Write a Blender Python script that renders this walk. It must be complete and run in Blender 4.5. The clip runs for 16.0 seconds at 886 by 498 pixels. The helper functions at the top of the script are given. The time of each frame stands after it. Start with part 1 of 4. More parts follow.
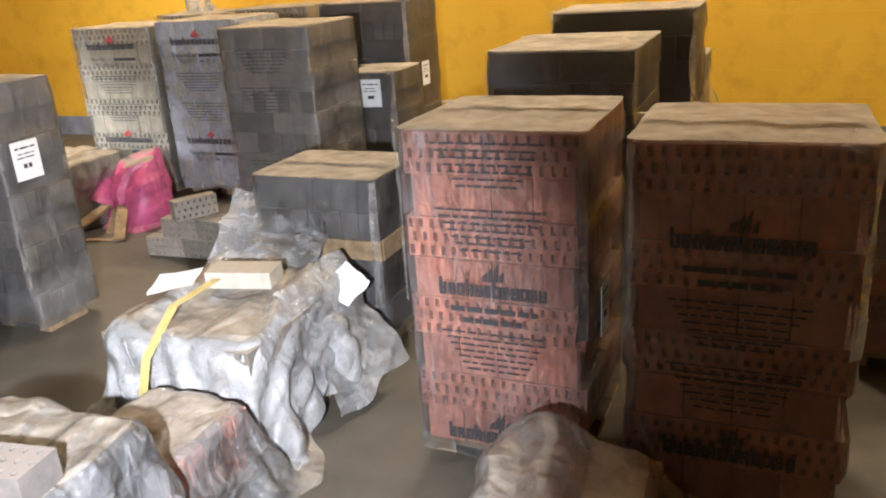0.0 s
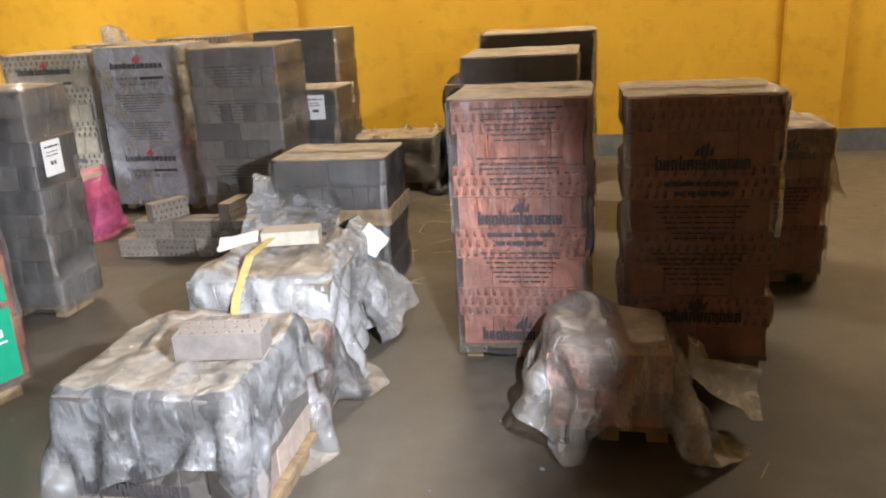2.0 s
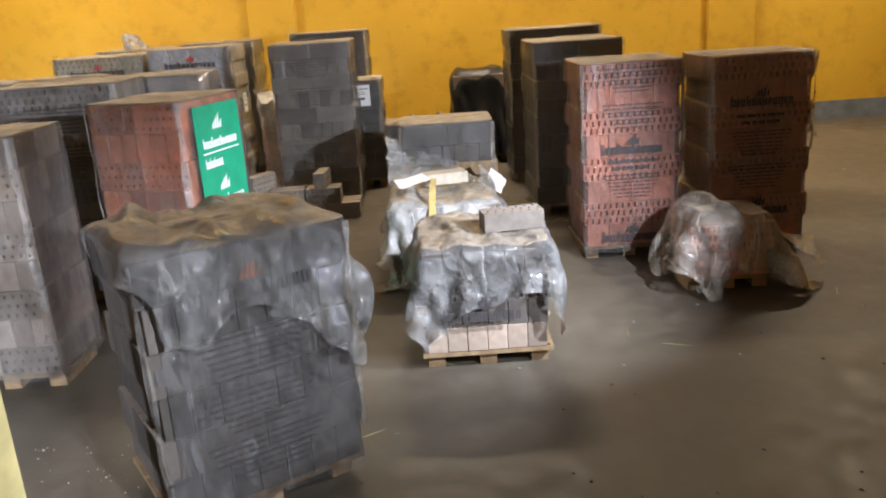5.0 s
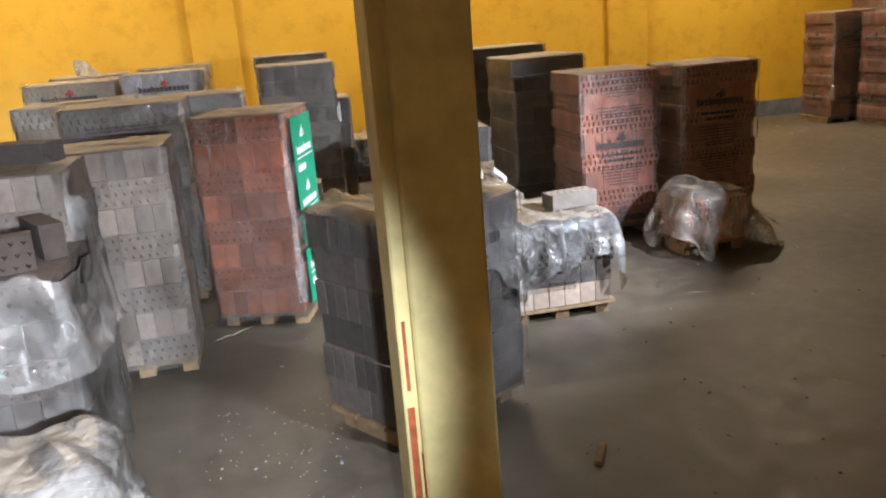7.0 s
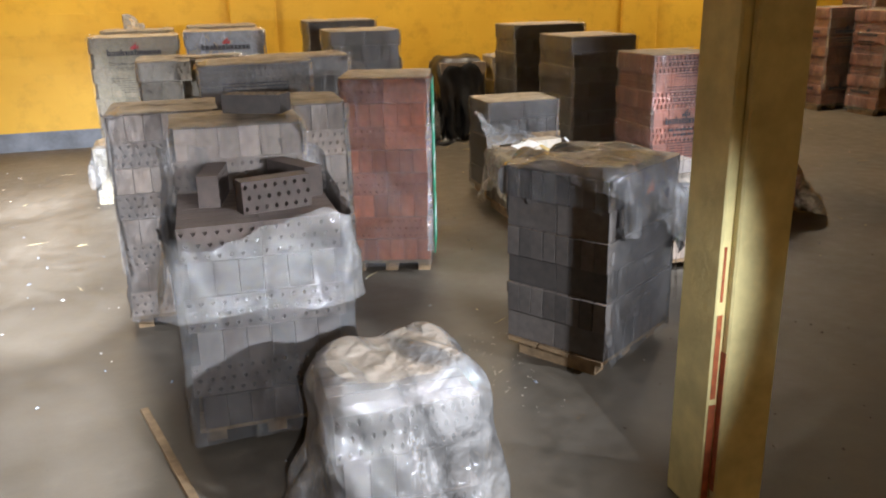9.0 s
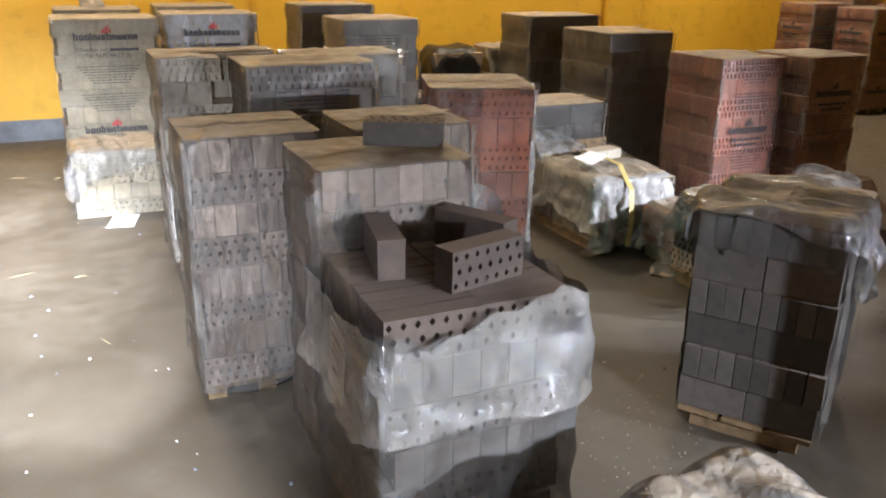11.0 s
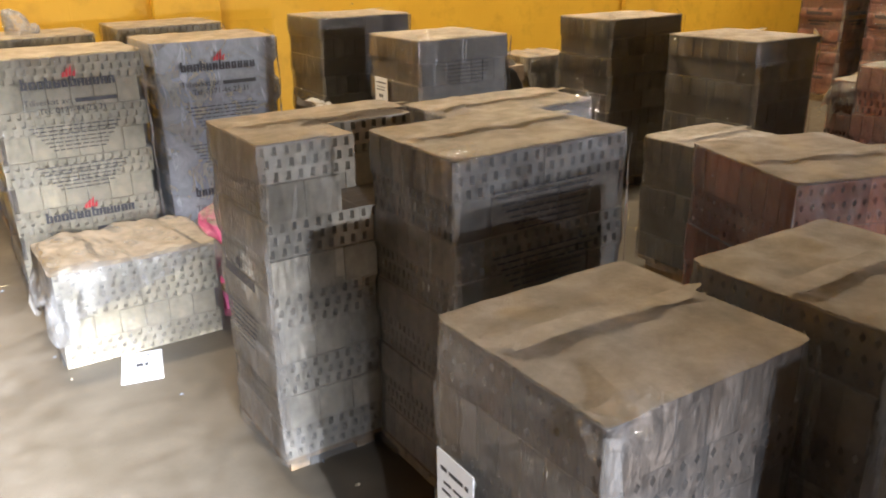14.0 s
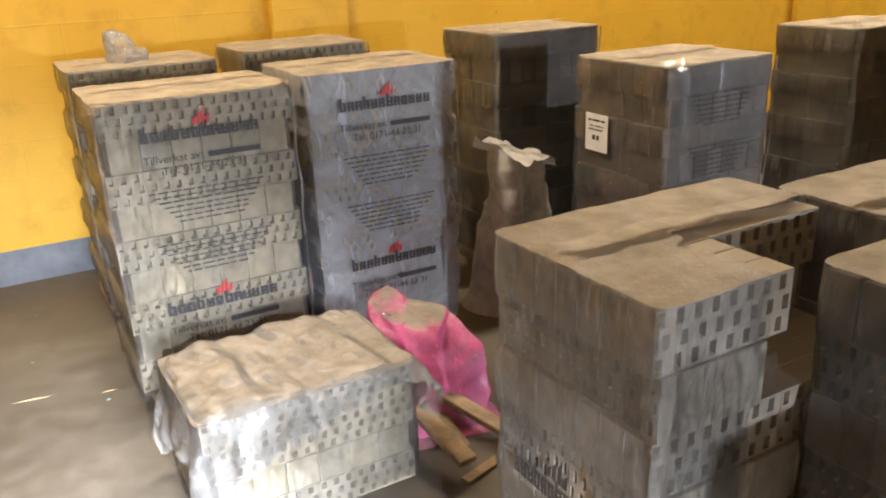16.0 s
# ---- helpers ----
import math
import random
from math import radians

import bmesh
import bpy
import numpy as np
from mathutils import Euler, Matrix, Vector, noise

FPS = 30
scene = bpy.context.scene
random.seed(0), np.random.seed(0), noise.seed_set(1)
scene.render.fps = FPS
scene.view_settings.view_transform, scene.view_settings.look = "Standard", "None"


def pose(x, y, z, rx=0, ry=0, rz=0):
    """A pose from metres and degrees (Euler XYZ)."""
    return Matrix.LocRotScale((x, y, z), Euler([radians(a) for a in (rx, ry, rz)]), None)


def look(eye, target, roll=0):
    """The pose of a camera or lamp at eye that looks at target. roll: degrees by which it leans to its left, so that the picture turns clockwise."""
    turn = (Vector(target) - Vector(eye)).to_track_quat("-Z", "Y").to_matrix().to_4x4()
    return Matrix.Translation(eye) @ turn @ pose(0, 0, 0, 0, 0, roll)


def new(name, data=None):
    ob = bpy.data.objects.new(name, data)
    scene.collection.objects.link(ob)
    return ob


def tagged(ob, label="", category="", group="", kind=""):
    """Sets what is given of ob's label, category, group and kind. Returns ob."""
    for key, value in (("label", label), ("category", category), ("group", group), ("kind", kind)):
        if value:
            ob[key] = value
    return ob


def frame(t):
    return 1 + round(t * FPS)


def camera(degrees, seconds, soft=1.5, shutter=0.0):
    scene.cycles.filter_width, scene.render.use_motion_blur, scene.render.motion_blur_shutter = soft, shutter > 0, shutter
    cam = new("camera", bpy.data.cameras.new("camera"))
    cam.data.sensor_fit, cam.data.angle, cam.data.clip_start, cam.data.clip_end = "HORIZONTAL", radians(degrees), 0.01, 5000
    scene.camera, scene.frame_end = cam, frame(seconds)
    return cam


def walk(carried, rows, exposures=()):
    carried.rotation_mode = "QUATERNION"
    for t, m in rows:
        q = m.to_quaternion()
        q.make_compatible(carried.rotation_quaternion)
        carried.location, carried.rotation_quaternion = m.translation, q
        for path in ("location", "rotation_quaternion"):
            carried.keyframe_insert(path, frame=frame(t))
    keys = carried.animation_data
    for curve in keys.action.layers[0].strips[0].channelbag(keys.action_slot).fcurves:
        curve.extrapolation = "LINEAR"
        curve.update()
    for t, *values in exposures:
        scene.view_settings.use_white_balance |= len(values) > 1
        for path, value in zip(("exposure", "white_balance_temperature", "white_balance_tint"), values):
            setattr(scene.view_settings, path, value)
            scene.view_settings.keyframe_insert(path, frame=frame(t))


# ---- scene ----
cam = camera(58.0, 16.0, soft=2.0)
PATH = [
    (0, (0.576, 0.013, 1.523), (-0.183, 1.735, 0.845), -4.0),
    (0.5, (0.384, -0.226, 1.513), (-0.225, 1.568, 0.871), -3.8),
    (1, (0.316, -0.486, 1.480), (-0.177, 1.349, 0.854), -3.6),
    (1.5, (0.248, -0.736, 1.473), (-0.165, 1.123, 0.862), -3.3),
    (2, (0.097, -1.011, 1.450), (-0.256, 0.867, 0.857), -3.2),
    (2.5, (-0.059, -1.258, 1.450), (-0.377, 0.628, 0.866), -3.2),
    (3, (-0.218, -1.507, 1.416), (-0.478, 0.391, 0.842), -3.2),
    (3.5, (-0.401, -1.720, 1.407), (-0.622, 0.185, 0.839), -3.4),
    (4, (-0.657, -1.895, 1.392), (-0.824, 0.012, 0.811), -3.4),
    (6.5, (-2.111, -2.734, 1.431), (-1.793, -0.834, 0.895), -4.8),
    (7, (-2.381, -2.801, 1.453), (-1.991, -0.915, 0.915), -4.6),
    (7.5, (-2.682, -2.835, 1.479), (-2.246, -0.964, 0.922), -4.1),
    (8, (-2.988, -2.948, 1.511), (-2.505, -1.093, 0.940), -3.2),
    (8.5, (-3.233, -3.035, 1.539), (-2.710, -1.193, 0.961), -2.2),
    (9, (-3.480, -2.985, 1.535), (-2.935, -1.161, 0.923), -1.3),
    (11.5, (-4.286, -1.614, 1.642), (-3.435, 0.060, 0.954), 0.6),
    (12, (-4.361, -1.240, 1.646), (-3.448, 0.393, 0.940), 0.0),
    (12.5, (-4.468, -0.899, 1.658), (-3.505, 0.706, 0.953), -0.5),
    (13, (-4.561, -0.517, 1.673), (-3.564, 1.061, 0.956), -0.8),
    (13.5, (-4.585, -0.171, 1.668), (-3.567, 1.399, 0.964), -0.9),
    (14, (-4.612, 0.163, 1.687), (-3.590, 1.734, 0.986), -0.9),
    (14.5, (-4.675, 0.528, 1.705), (-3.653, 2.100, 1.013), -0.8),
    (15, (-4.697, 0.862, 1.672), (-3.711, 2.460, 0.984), -1.3),
    (15.5, (-4.664, 1.235, 1.681), (-3.715, 2.859, 1.000), -1.8),
    (16, (-4.638, 1.564, 1.681), (-3.720, 3.200, 0.987), -2.2),
]
walk(cam, [(t, look(eye, target, roll)) for t, eye, target, roll in PATH],
     exposures=((0, 0.18), (2, 0.05), (4, 0.0), (6.5, 0.03), (8, -0.1), (9, -0.15), (11.5, 0.0), (12.5, 0.08), (16, 0.05)))

# ---- world, lamps ----
world = bpy.data.worlds.new("world")
world.use_nodes = True
world.node_tree.nodes["Background"].inputs[0].default_value = (0.9, 0.7, 0.45, 1)
world.node_tree.nodes["Background"].inputs[1].default_value = 0.01
scene.world = world


def area_lamp(name, x, y, z, sx, sy, watts, colour):
    d = bpy.data.lights.new(name, "AREA")
    d.shape, d.size, d.size_y, d.energy, d.color = "RECTANGLE", sx, sy, watts, colour
    ob = new(name, d)
    ob.matrix_world = pose(x, y, z)
    return ob


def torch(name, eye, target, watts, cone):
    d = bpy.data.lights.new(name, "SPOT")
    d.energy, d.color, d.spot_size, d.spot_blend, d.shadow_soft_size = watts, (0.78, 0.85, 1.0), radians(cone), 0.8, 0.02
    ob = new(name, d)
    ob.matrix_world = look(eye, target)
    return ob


WARM = (1.0, 0.85, 0.64)
for lx in (-4.6, -0.8, 3.0):
    area_lamp("ceiling_and_fill_light", lx, 4.9, 3.72, 1.2, 0.16, 120, WARM)
# two added fill lights at the south end, to brighten south-facing sides
for lx in (-3.0, 3.0):
    area_lamp("ceiling_and_fill_light", lx, -6.2, 3.72, 1.2, 0.16, 30, WARM)
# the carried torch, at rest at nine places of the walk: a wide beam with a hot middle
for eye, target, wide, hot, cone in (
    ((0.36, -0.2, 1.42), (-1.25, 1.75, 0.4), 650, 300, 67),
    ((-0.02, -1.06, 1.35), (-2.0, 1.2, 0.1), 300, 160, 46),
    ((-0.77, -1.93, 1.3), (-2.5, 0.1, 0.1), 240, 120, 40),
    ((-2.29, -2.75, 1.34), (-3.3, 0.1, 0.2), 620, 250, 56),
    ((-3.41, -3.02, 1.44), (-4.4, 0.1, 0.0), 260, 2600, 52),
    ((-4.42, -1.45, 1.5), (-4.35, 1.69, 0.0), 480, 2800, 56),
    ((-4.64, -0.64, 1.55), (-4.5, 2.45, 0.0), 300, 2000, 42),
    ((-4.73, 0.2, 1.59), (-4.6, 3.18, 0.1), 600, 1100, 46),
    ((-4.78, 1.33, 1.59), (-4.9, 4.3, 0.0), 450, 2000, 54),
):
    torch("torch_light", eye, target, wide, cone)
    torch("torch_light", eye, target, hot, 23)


# ---- materials ----
def nodes_of(name):
    m = bpy.data.materials.new(name)
    m.use_nodes = True
    nt = m.node_tree
    return m, nt, nt.nodes["Principled BSDF"], nt.nodes["Material Output"]


def node(nt, kind, **values):
    n = nt.nodes.new(kind)
    for key, value in values.items():
        n.inputs[key].default_value = value
    return n


def noise_tex(nt, scale, detail=6.0, rough=0.6, distort=0.0, stretch=None):
    tc = nt.nodes.new("ShaderNodeTexCoord")
    n = node(nt, "ShaderNodeTexNoise", Scale=scale, Detail=detail, Roughness=rough, Distortion=distort)
    if stretch:
        mp = nt.nodes.new("ShaderNodeMapping")
        mp.inputs["Scale"].default_value = stretch
        nt.links.new(tc.outputs["Object"], mp.inputs["Vector"])
        nt.links.new(mp.outputs["Vector"], n.inputs["Vector"])
    else:
        nt.links.new(tc.outputs["Object"], n.inputs["Vector"])
    return n


def ramp(nt, source, stops):
    r = nt.nodes.new("ShaderNodeValToRGB")
    while len(r.color_ramp.elements) < len(stops):
        r.color_ramp.elements.new(0.5)
    for e, (p, c) in zip(r.color_ramp.elements, stops):
        e.position, e.color = p, (c if len(c) == 4 else (*c, 1))
    nt.links.new(source, r.inputs["Fac"])
    return r


def mix_col(nt, kind, fac, a, b):
    m = nt.nodes.new("ShaderNodeMix")
    m.data_type, m.blend_type = "RGBA", kind
    if isinstance(fac, float):
        m.inputs[0].default_value = fac
    else:
        nt.links.new(fac, m.inputs[0])
    for sock, v in ((m.inputs[6], a), (m.inputs[7], b)):
        if isinstance(v, tuple):
            sock.default_value = v if len(v) == 4 else (*v, 1)
        else:
            nt.links.new(v, sock)
    return m.outputs[2]


def bump(nt, bsdf, source, strength, distance=0.01):
    b = node(nt, "ShaderNodeBump", Strength=strength, Distance=distance)
    nt.links.new(source, b.inputs["Height"])
    nt.links.new(b.outputs[0], bsdf.inputs["Normal"])


def dust_mask(nt):
    """Dust lies on faces that look up."""
    g = nt.nodes.new("ShaderNodeNewGeometry")
    sep = nt.nodes.new("ShaderNodeSeparateXYZ")
    nt.links.new(g.outputs["Normal"], sep.inputs[0])
    r = ramp(nt, sep.outputs[2], ((0.86, (0, 0, 0)), (0.985, (1, 1, 1))))
    return r.outputs[0]


def plain(name, colour, rough=0.7, vary=0.25, scale=14.0, bumpy=0.2, metal=0.0):
    m, nt, b, _ = nodes_of(name)
    n = noise_tex(nt, scale)
    n2 = noise_tex(nt, scale * 6)
    lo = tuple(c * (1 - vary) for c in colour)
    hi = tuple(min(1, c * (1 + vary)) for c in colour)
    r = ramp(nt, n.outputs[0], ((0.3, lo), (0.7, hi)))
    nt.links.new(r.outputs[0], b.inputs["Base Color"])
    b.inputs["Roughness"].default_value, b.inputs["Metallic"].default_value = rough, metal
    bump(nt, b, n2.outputs[0], bumpy, 0.004)
    return m


def brick_material(name, colour, dust=(0.42, 0.35, 0.27), vary=0.35):
    m, nt, b, _ = nodes_of(name)
    info = nt.nodes.new("ShaderNodeObjectInfo")
    n, n2 = noise_tex(nt, 22), noise_tex(nt, 160)
    lo = tuple(c * (1 - vary) for c in colour)
    hi = tuple(min(1, c * (1 + vary)) for c in colour)
    base = ramp(nt, info.outputs["Random"], ((0.0, lo), (0.55, colour), (1.0, hi))).outputs[0]
    grain = ramp(nt, n.outputs[0], ((0.3, (0.75, 0.75, 0.75)), (0.7, (1.15, 1.12, 1.1)))).outputs[0]
    col = mix_col(nt, "MULTIPLY", 1.0, base, grain)
    dm = mix_col(nt, "MULTIPLY", 1.0, dust_mask(nt), (0.75, 0.75, 0.75))
    nt.links.new(mix_col(nt, "MIX", dm, col, dust), b.inputs["Base Color"])
    b.inputs["Roughness"].default_value = 0.9
    bump(nt, b, n2.outputs[0], 0.35, 0.004)
    return m


def film_material(name, tint, low, high, dusty=0.75, scale=5.0, pale=1.0, crumpled=False):
    """Thin polythene: mostly clear, milky and dusty in patches, glossy, with painted pale highlight streaks."""
    m, nt, b, out = nodes_of(name)
    b.inputs["Base Color"].default_value = (*tint, 1)
    b.inputs["Roughness"].default_value = 0.2
    b.inputs["Specular IOR Level"].default_value = 0.8
    n = noise_tex(nt, scale, 8, 0.65, 1.2)
    n2 = noise_tex(nt, 38, 5, 0.6, 2.0, (1, 1, 0.35))
    op = ramp(nt, n.outputs[0], ((0.32, (low,) * 3), (0.72, (high,) * 3))).outputs[0]
    # upright whitish streaks: haze and wrinkle highlights painted into the opacity
    n3 = noise_tex(nt, 8, 5, 0.55, 1.6, (1.6, 1.6, 0.3))
    glint_streak = ramp(nt, n3.outputs[0], ((0.56, (0, 0, 0)), (0.66, (min(0.85, high * 1.1 + 0.03),) * 3), (0.71, (low,) * 3))).outputs[0]
    op = mix_col(nt, "LIGHTEN", 1.0, op, glint_streak)
    dn = noise_tex(nt, 9, 8)
    patchy = ramp(nt, dn.outputs[0], ((0.32, (dusty * 0.8,) * 3), (0.6, (dusty,) * 3))).outputs[0]
    dust = mix_col(nt, "MULTIPLY", 1.0, dust_mask(nt), patchy)
    cover = mix_col(nt, "LIGHTEN", 1.0, op, dust)
    dcol = ramp(nt, dn.outputs[0], ((0.3, (0.3 * pale, 0.25 * pale, 0.19 * pale)), (0.7, (0.5 * pale, 0.42 * pale, 0.33 * pale)))).outputs[0]
    dfac = dust_mask(nt)
    nt.links.new(mix_col(nt, "MIX", dfac, tint, dcol), b.inputs["Base Color"])
    rr = ramp(nt, dfac, ((0.0, (0.2,) * 3), (1.0, (0.6,) * 3))).outputs[0]
    nt.links.new(rr, b.inputs["Roughness"])
    relief = n2.outputs[0]
    if crumpled:
        tc = nt.nodes.new("ShaderNodeTexCoord")
        wob = noise_tex(nt, 4, 3)
        bent = mix_col(nt, "ADD", 0.25, tc.outputs["Object"], wob.outputs["Color"])
        facets = node(nt, "ShaderNodeTexVoronoi", Scale=5.5)
        facets.feature = "DISTANCE_TO_EDGE"
        nt.links.new(bent, facets.inputs["Vector"])
        small = node(nt, "ShaderNodeTexVoronoi", Scale=23.0)
        nt.links.new(bent, small.inputs["Vector"])
        both = mix_col(nt, "MIX", 0.12, facets.outputs["Distance"], small.outputs["Distance"])
        relief = mix_col(nt, "MIX", 0.12, both, n2.outputs[0])
    bump(nt, b, relief, 0.8 if crumpled else 0.5, 0.062 if crumpled else 0.012)
    clear = nt.nodes.new("ShaderNodeBsdfTransparent")
    gloss = node(nt, "ShaderNodeBsdfGlossy", Roughness=0.09)
    gb = node(nt, "ShaderNodeBump", Strength=0.8, Distance=0.062 if crumpled else 0.02)
    nt.links.new(relief, gb.inputs["Height"])
    nt.links.new(gb.outputs[0], gloss.inputs["Normal"])
    fres = node(nt, "ShaderNodeFresnel", IOR=1.75)
    nt.links.new(gb.outputs[0], fres.inputs["Normal"])
    mg = nt.nodes.new("ShaderNodeMixShader")
    nt.links.new(fres.outputs[0], mg.inputs[0])
    nt.links.new(clear.outputs[0], mg.inputs[1])
    nt.links.new(gloss.outputs[0], mg.inputs[2])
    ms = nt.nodes.new("ShaderNodeMixShader")
    nt.links.new(cover, ms.inputs[0])
    nt.links.new(mg.outputs[0], ms.inputs[1])
    nt.links.new(b.outputs[0], ms.inputs[2])
    nt.links.new(ms.outputs[0], out.inputs["Surface"])
    return m


def floor_material():
    m, nt, b, _ = nodes_of("worn_concrete")
    a, f, s = noise_tex(nt, 0.9, 9, 0.65), noise_tex(nt, 9, 8), noise_tex(nt, 120, 3)
    big = ramp(nt, a.outputs[0], ((0.3, (0.08, 0.065, 0.046)), (0.55, (0.12, 0.1, 0.074)), (0.75, (0.168, 0.144, 0.112)))).outputs[0]
    mid = ramp(nt, f.outputs[0], ((0.3, (0.72, 0.71, 0.69)), (0.6, (1, 1, 1)), (0.78, (1.25, 1.22, 1.15)))).outputs[0]
    col = mix_col(nt, "MULTIPLY", 1.0, big, mid)
    spots = ramp(nt, s.outputs[0], ((0.25, (0.55, 0.55, 0.53)), (0.38, (1, 1, 1)))).outputs[0]
    nt.links.new(mix_col(nt, "MULTIPLY", 0.8, col, spots), b.inputs["Base Color"])
    rr = ramp(nt, f.outputs[0], ((0.3, (0.42,) * 3), (0.7, (0.7,) * 3))).outputs[0]
    nt.links.new(rr, b.inputs["Roughness"])
    bump(nt, b, f.outputs[0], 0.15, 0.01)
    return m


def wall_material():
    m, nt, b, _ = nodes_of("yellow_wall_paint")
    a, f, p = noise_tex(nt, 0.8, 8, 0.6), noise_tex(nt, 6, 8), noise_tex(nt, 16, 4)
    col = ramp(nt, a.outputs[0], ((0.3, (0.66, 0.37, 0.028)), (0.7, (0.78, 0.47, 0.045)))).outputs[0]
    dirt = ramp(nt, f.outputs[0], ((0.28, (0.72, 0.68, 0.6)), (0.5, (1, 1, 1)))).outputs[0]
    col = mix_col(nt, "MULTIPLY", 0.6, col, dirt)
    chip = ramp(nt, p.outputs[0], ((0.235, (1, 1, 1)), (0.255, (0, 0, 0)))).outputs[0]
    col = mix_col(nt, "MIX", chip, col, (0.2, 0.17, 0.13))
    nt.links.new(col, b.inputs["Base Color"])
    b.inputs["Roughness"].default_value = 0.55
    tc = nt.nodes.new("ShaderNodeTexCoord")
    mp = nt.nodes.new("ShaderNodeMapping")
    mp.inputs["Rotation"].default_value = (radians(90), 0, 0)
    nt.links.new(tc.outputs["Object"], mp.inputs["Vector"])
    joints = node(nt, "ShaderNodeTexBrick", Scale=1.0)
    joints.inputs["Brick Width"].default_value, joints.inputs["Row Height"].default_value = 0.6, 0.2
    joints.inputs["Mortar Size"].default_value, joints.inputs["Mortar Smooth"].default_value = 0.006, 0.6
    nt.links.new(mp.outputs["Vector"], joints.inputs["Vector"])
    relief = mix_col(nt, "ADD", 0.5, f.outputs[0], joints.outputs["Fac"])
    bump(nt, b, relief, 0.3, 0.006)
    return m


M_FLOOR, M_WALL = floor_material(), wall_material()
M_DADO = plain("grey_blue_dado_paint", (0.17, 0.19, 0.22), 0.6, 0.35, 5)
M_CEIL = plain("dusty_ceiling_paint", (0.55, 0.5, 0.42), 0.9, 0.15, 2)
M_PILLAR = plain("pale_yellow_pillar_paint", (0.66, 0.56, 0.25), 0.6, 0.22, 7, 0.4)
M_RUST = plain("red_lead_primer", (0.36, 0.09, 0.03), 0.7, 0.4, 30)
M_RED = brick_material("red_brick", (0.62, 0.26, 0.17), (0.55, 0.36, 0.25), 0.22)
M_ORANGE = brick_material("orange_brick", (0.52, 0.17, 0.07), (0.42, 0.3, 0.2), 0.35)
M_BROWN = brick_material("brown_grey_brick", (0.38, 0.3, 0.235))
M_PALE = brick_material("pale_grey_brick", (0.48, 0.43, 0.34), (0.42, 0.35, 0.27), 0.2)
# brown brick and its dust darkened: the opened stack's shade is in the colour
M_BROWN_SHADED = brick_material("shaded_brown_brick", (0.12, 0.092, 0.075), (0.2, 0.155, 0.125))
M_GREY = brick_material("grey_brick", (0.23, 0.195, 0.155))
M_DARK = brick_material("charcoal_brick", (0.105, 0.09, 0.077), (0.26, 0.21, 0.17))
M_CREAM = brick_material("cream_brick", (0.56, 0.49, 0.34), (0.5, 0.42, 0.3), 0.15)
M_FILM = film_material("clear_polythene", (0.68, 0.68, 0.67), 0.01, 0.13)
M_MILKY = film_material("milky_polythene", (0.76, 0.74, 0.7), 0.14, 0.5, 0.4, 7.0, 1.2, True)
M_HAZE = film_material("hazy_polythene", (0.68, 0.67, 0.65), 0.02, 0.16)
M_WHITE = film_material("white_polythene", (0.8, 0.78, 0.75), 0.4, 0.85, 0.2, 5.0)
M_DRAPE = film_material("loose_polythene", (0.74, 0.71, 0.66), 0.05, 0.32, 0.5, 6.0, 1.5, True)
M_TORN = film_material("torn_polythene", (0.8, 0.77, 0.73), 0.2, 0.58, 0.5, 5.0, 1.6, True)
M_CLEAR = film_material("draped_polythene", (0.7, 0.69, 0.67), 0.05, 0.26, 0.5, 6.0, 1.3, True)
M_BAG = film_material("crumpled_bag_polythene", (0.82, 0.77, 0.68), 0.1, 0.45, 0.6, 4.0, 1.7, True)
M_BLACKFILM = plain("black_polythene", (0.012, 0.012, 0.013), 0.4, 0.4, 9, 0.6)
M_PINK = film_material("pink_polythene", (0.85, 0.15, 0.33), 0.4, 0.9, 0.1)
M_WOOD = plain("raw_pallet_wood", (0.27, 0.18, 0.095), 0.8, 0.35, 18, 0.4)
M_STRAP = plain("yellow_strap", (0.5, 0.38, 0.14), 0.5, 0.2, 20)
M_PAPER = plain("white_paper_label", (0.78, 0.78, 0.76), 0.7, 0.06, 20, 0.1)
M_INK = plain("black_print", (0.045, 0.04, 0.04), 0.6, 0.2, 30, 0.05)
M_REDINK = plain("red_print", (0.5, 0.03, 0.03), 0.6, 0.2, 30, 0.05)
M_GREEN = plain("green_sleeve_print", (0.01, 0.27, 0.14), 0.45, 0.12, 12, 0.2)
M_WHITEINK = plain("white_print", (0.75, 0.78, 0.76), 0.5, 0.08, 30, 0.05)
M_STRAW = plain("dry_straw", (0.5, 0.4, 0.2), 0.8, 0.3, 30)
M_LAMP = plain("lamp_housing", (0.6, 0.6, 0.58), 0.5, 0.1, 10)


# ---- mesh helpers ----
def link_mesh(name, verts, faces, material, parent=None, label="", smooth=False):
    me = bpy.data.meshes.new(name)
    me.from_pydata(verts, [], faces)
    me.materials.append(material)
    if smooth:
        me.polygons.foreach_set("use_smooth", [True] * len(me.polygons))
    me.update()
    ob = new(name, me)
    if parent:
        ob.parent = parent
    if label:
        ob["label"] = label
    return ob


def boxes(items):
    """Verts and faces of boxes given as (x0, x1, y0, y1, z0, z1)."""
    vs, fs = [], []
    for x0, x1, y0, y1, z0, z1 in items:
        n = len(vs)
        vs += [(x0, y0, z0), (x1, y0, z0), (x1, y1, z0), (x0, y1, z0), (x0, y0, z1), (x1, y0, z1), (x1, y1, z1), (x0, y1, z1)]
        fs += [tuple(n + i for i in f) for f in ((3, 2, 1, 0), (4, 5, 6, 7), (0, 1, 5, 4), (1, 2, 6, 5), (2, 3, 7, 6), (3, 0, 4, 7))]
    return vs, fs


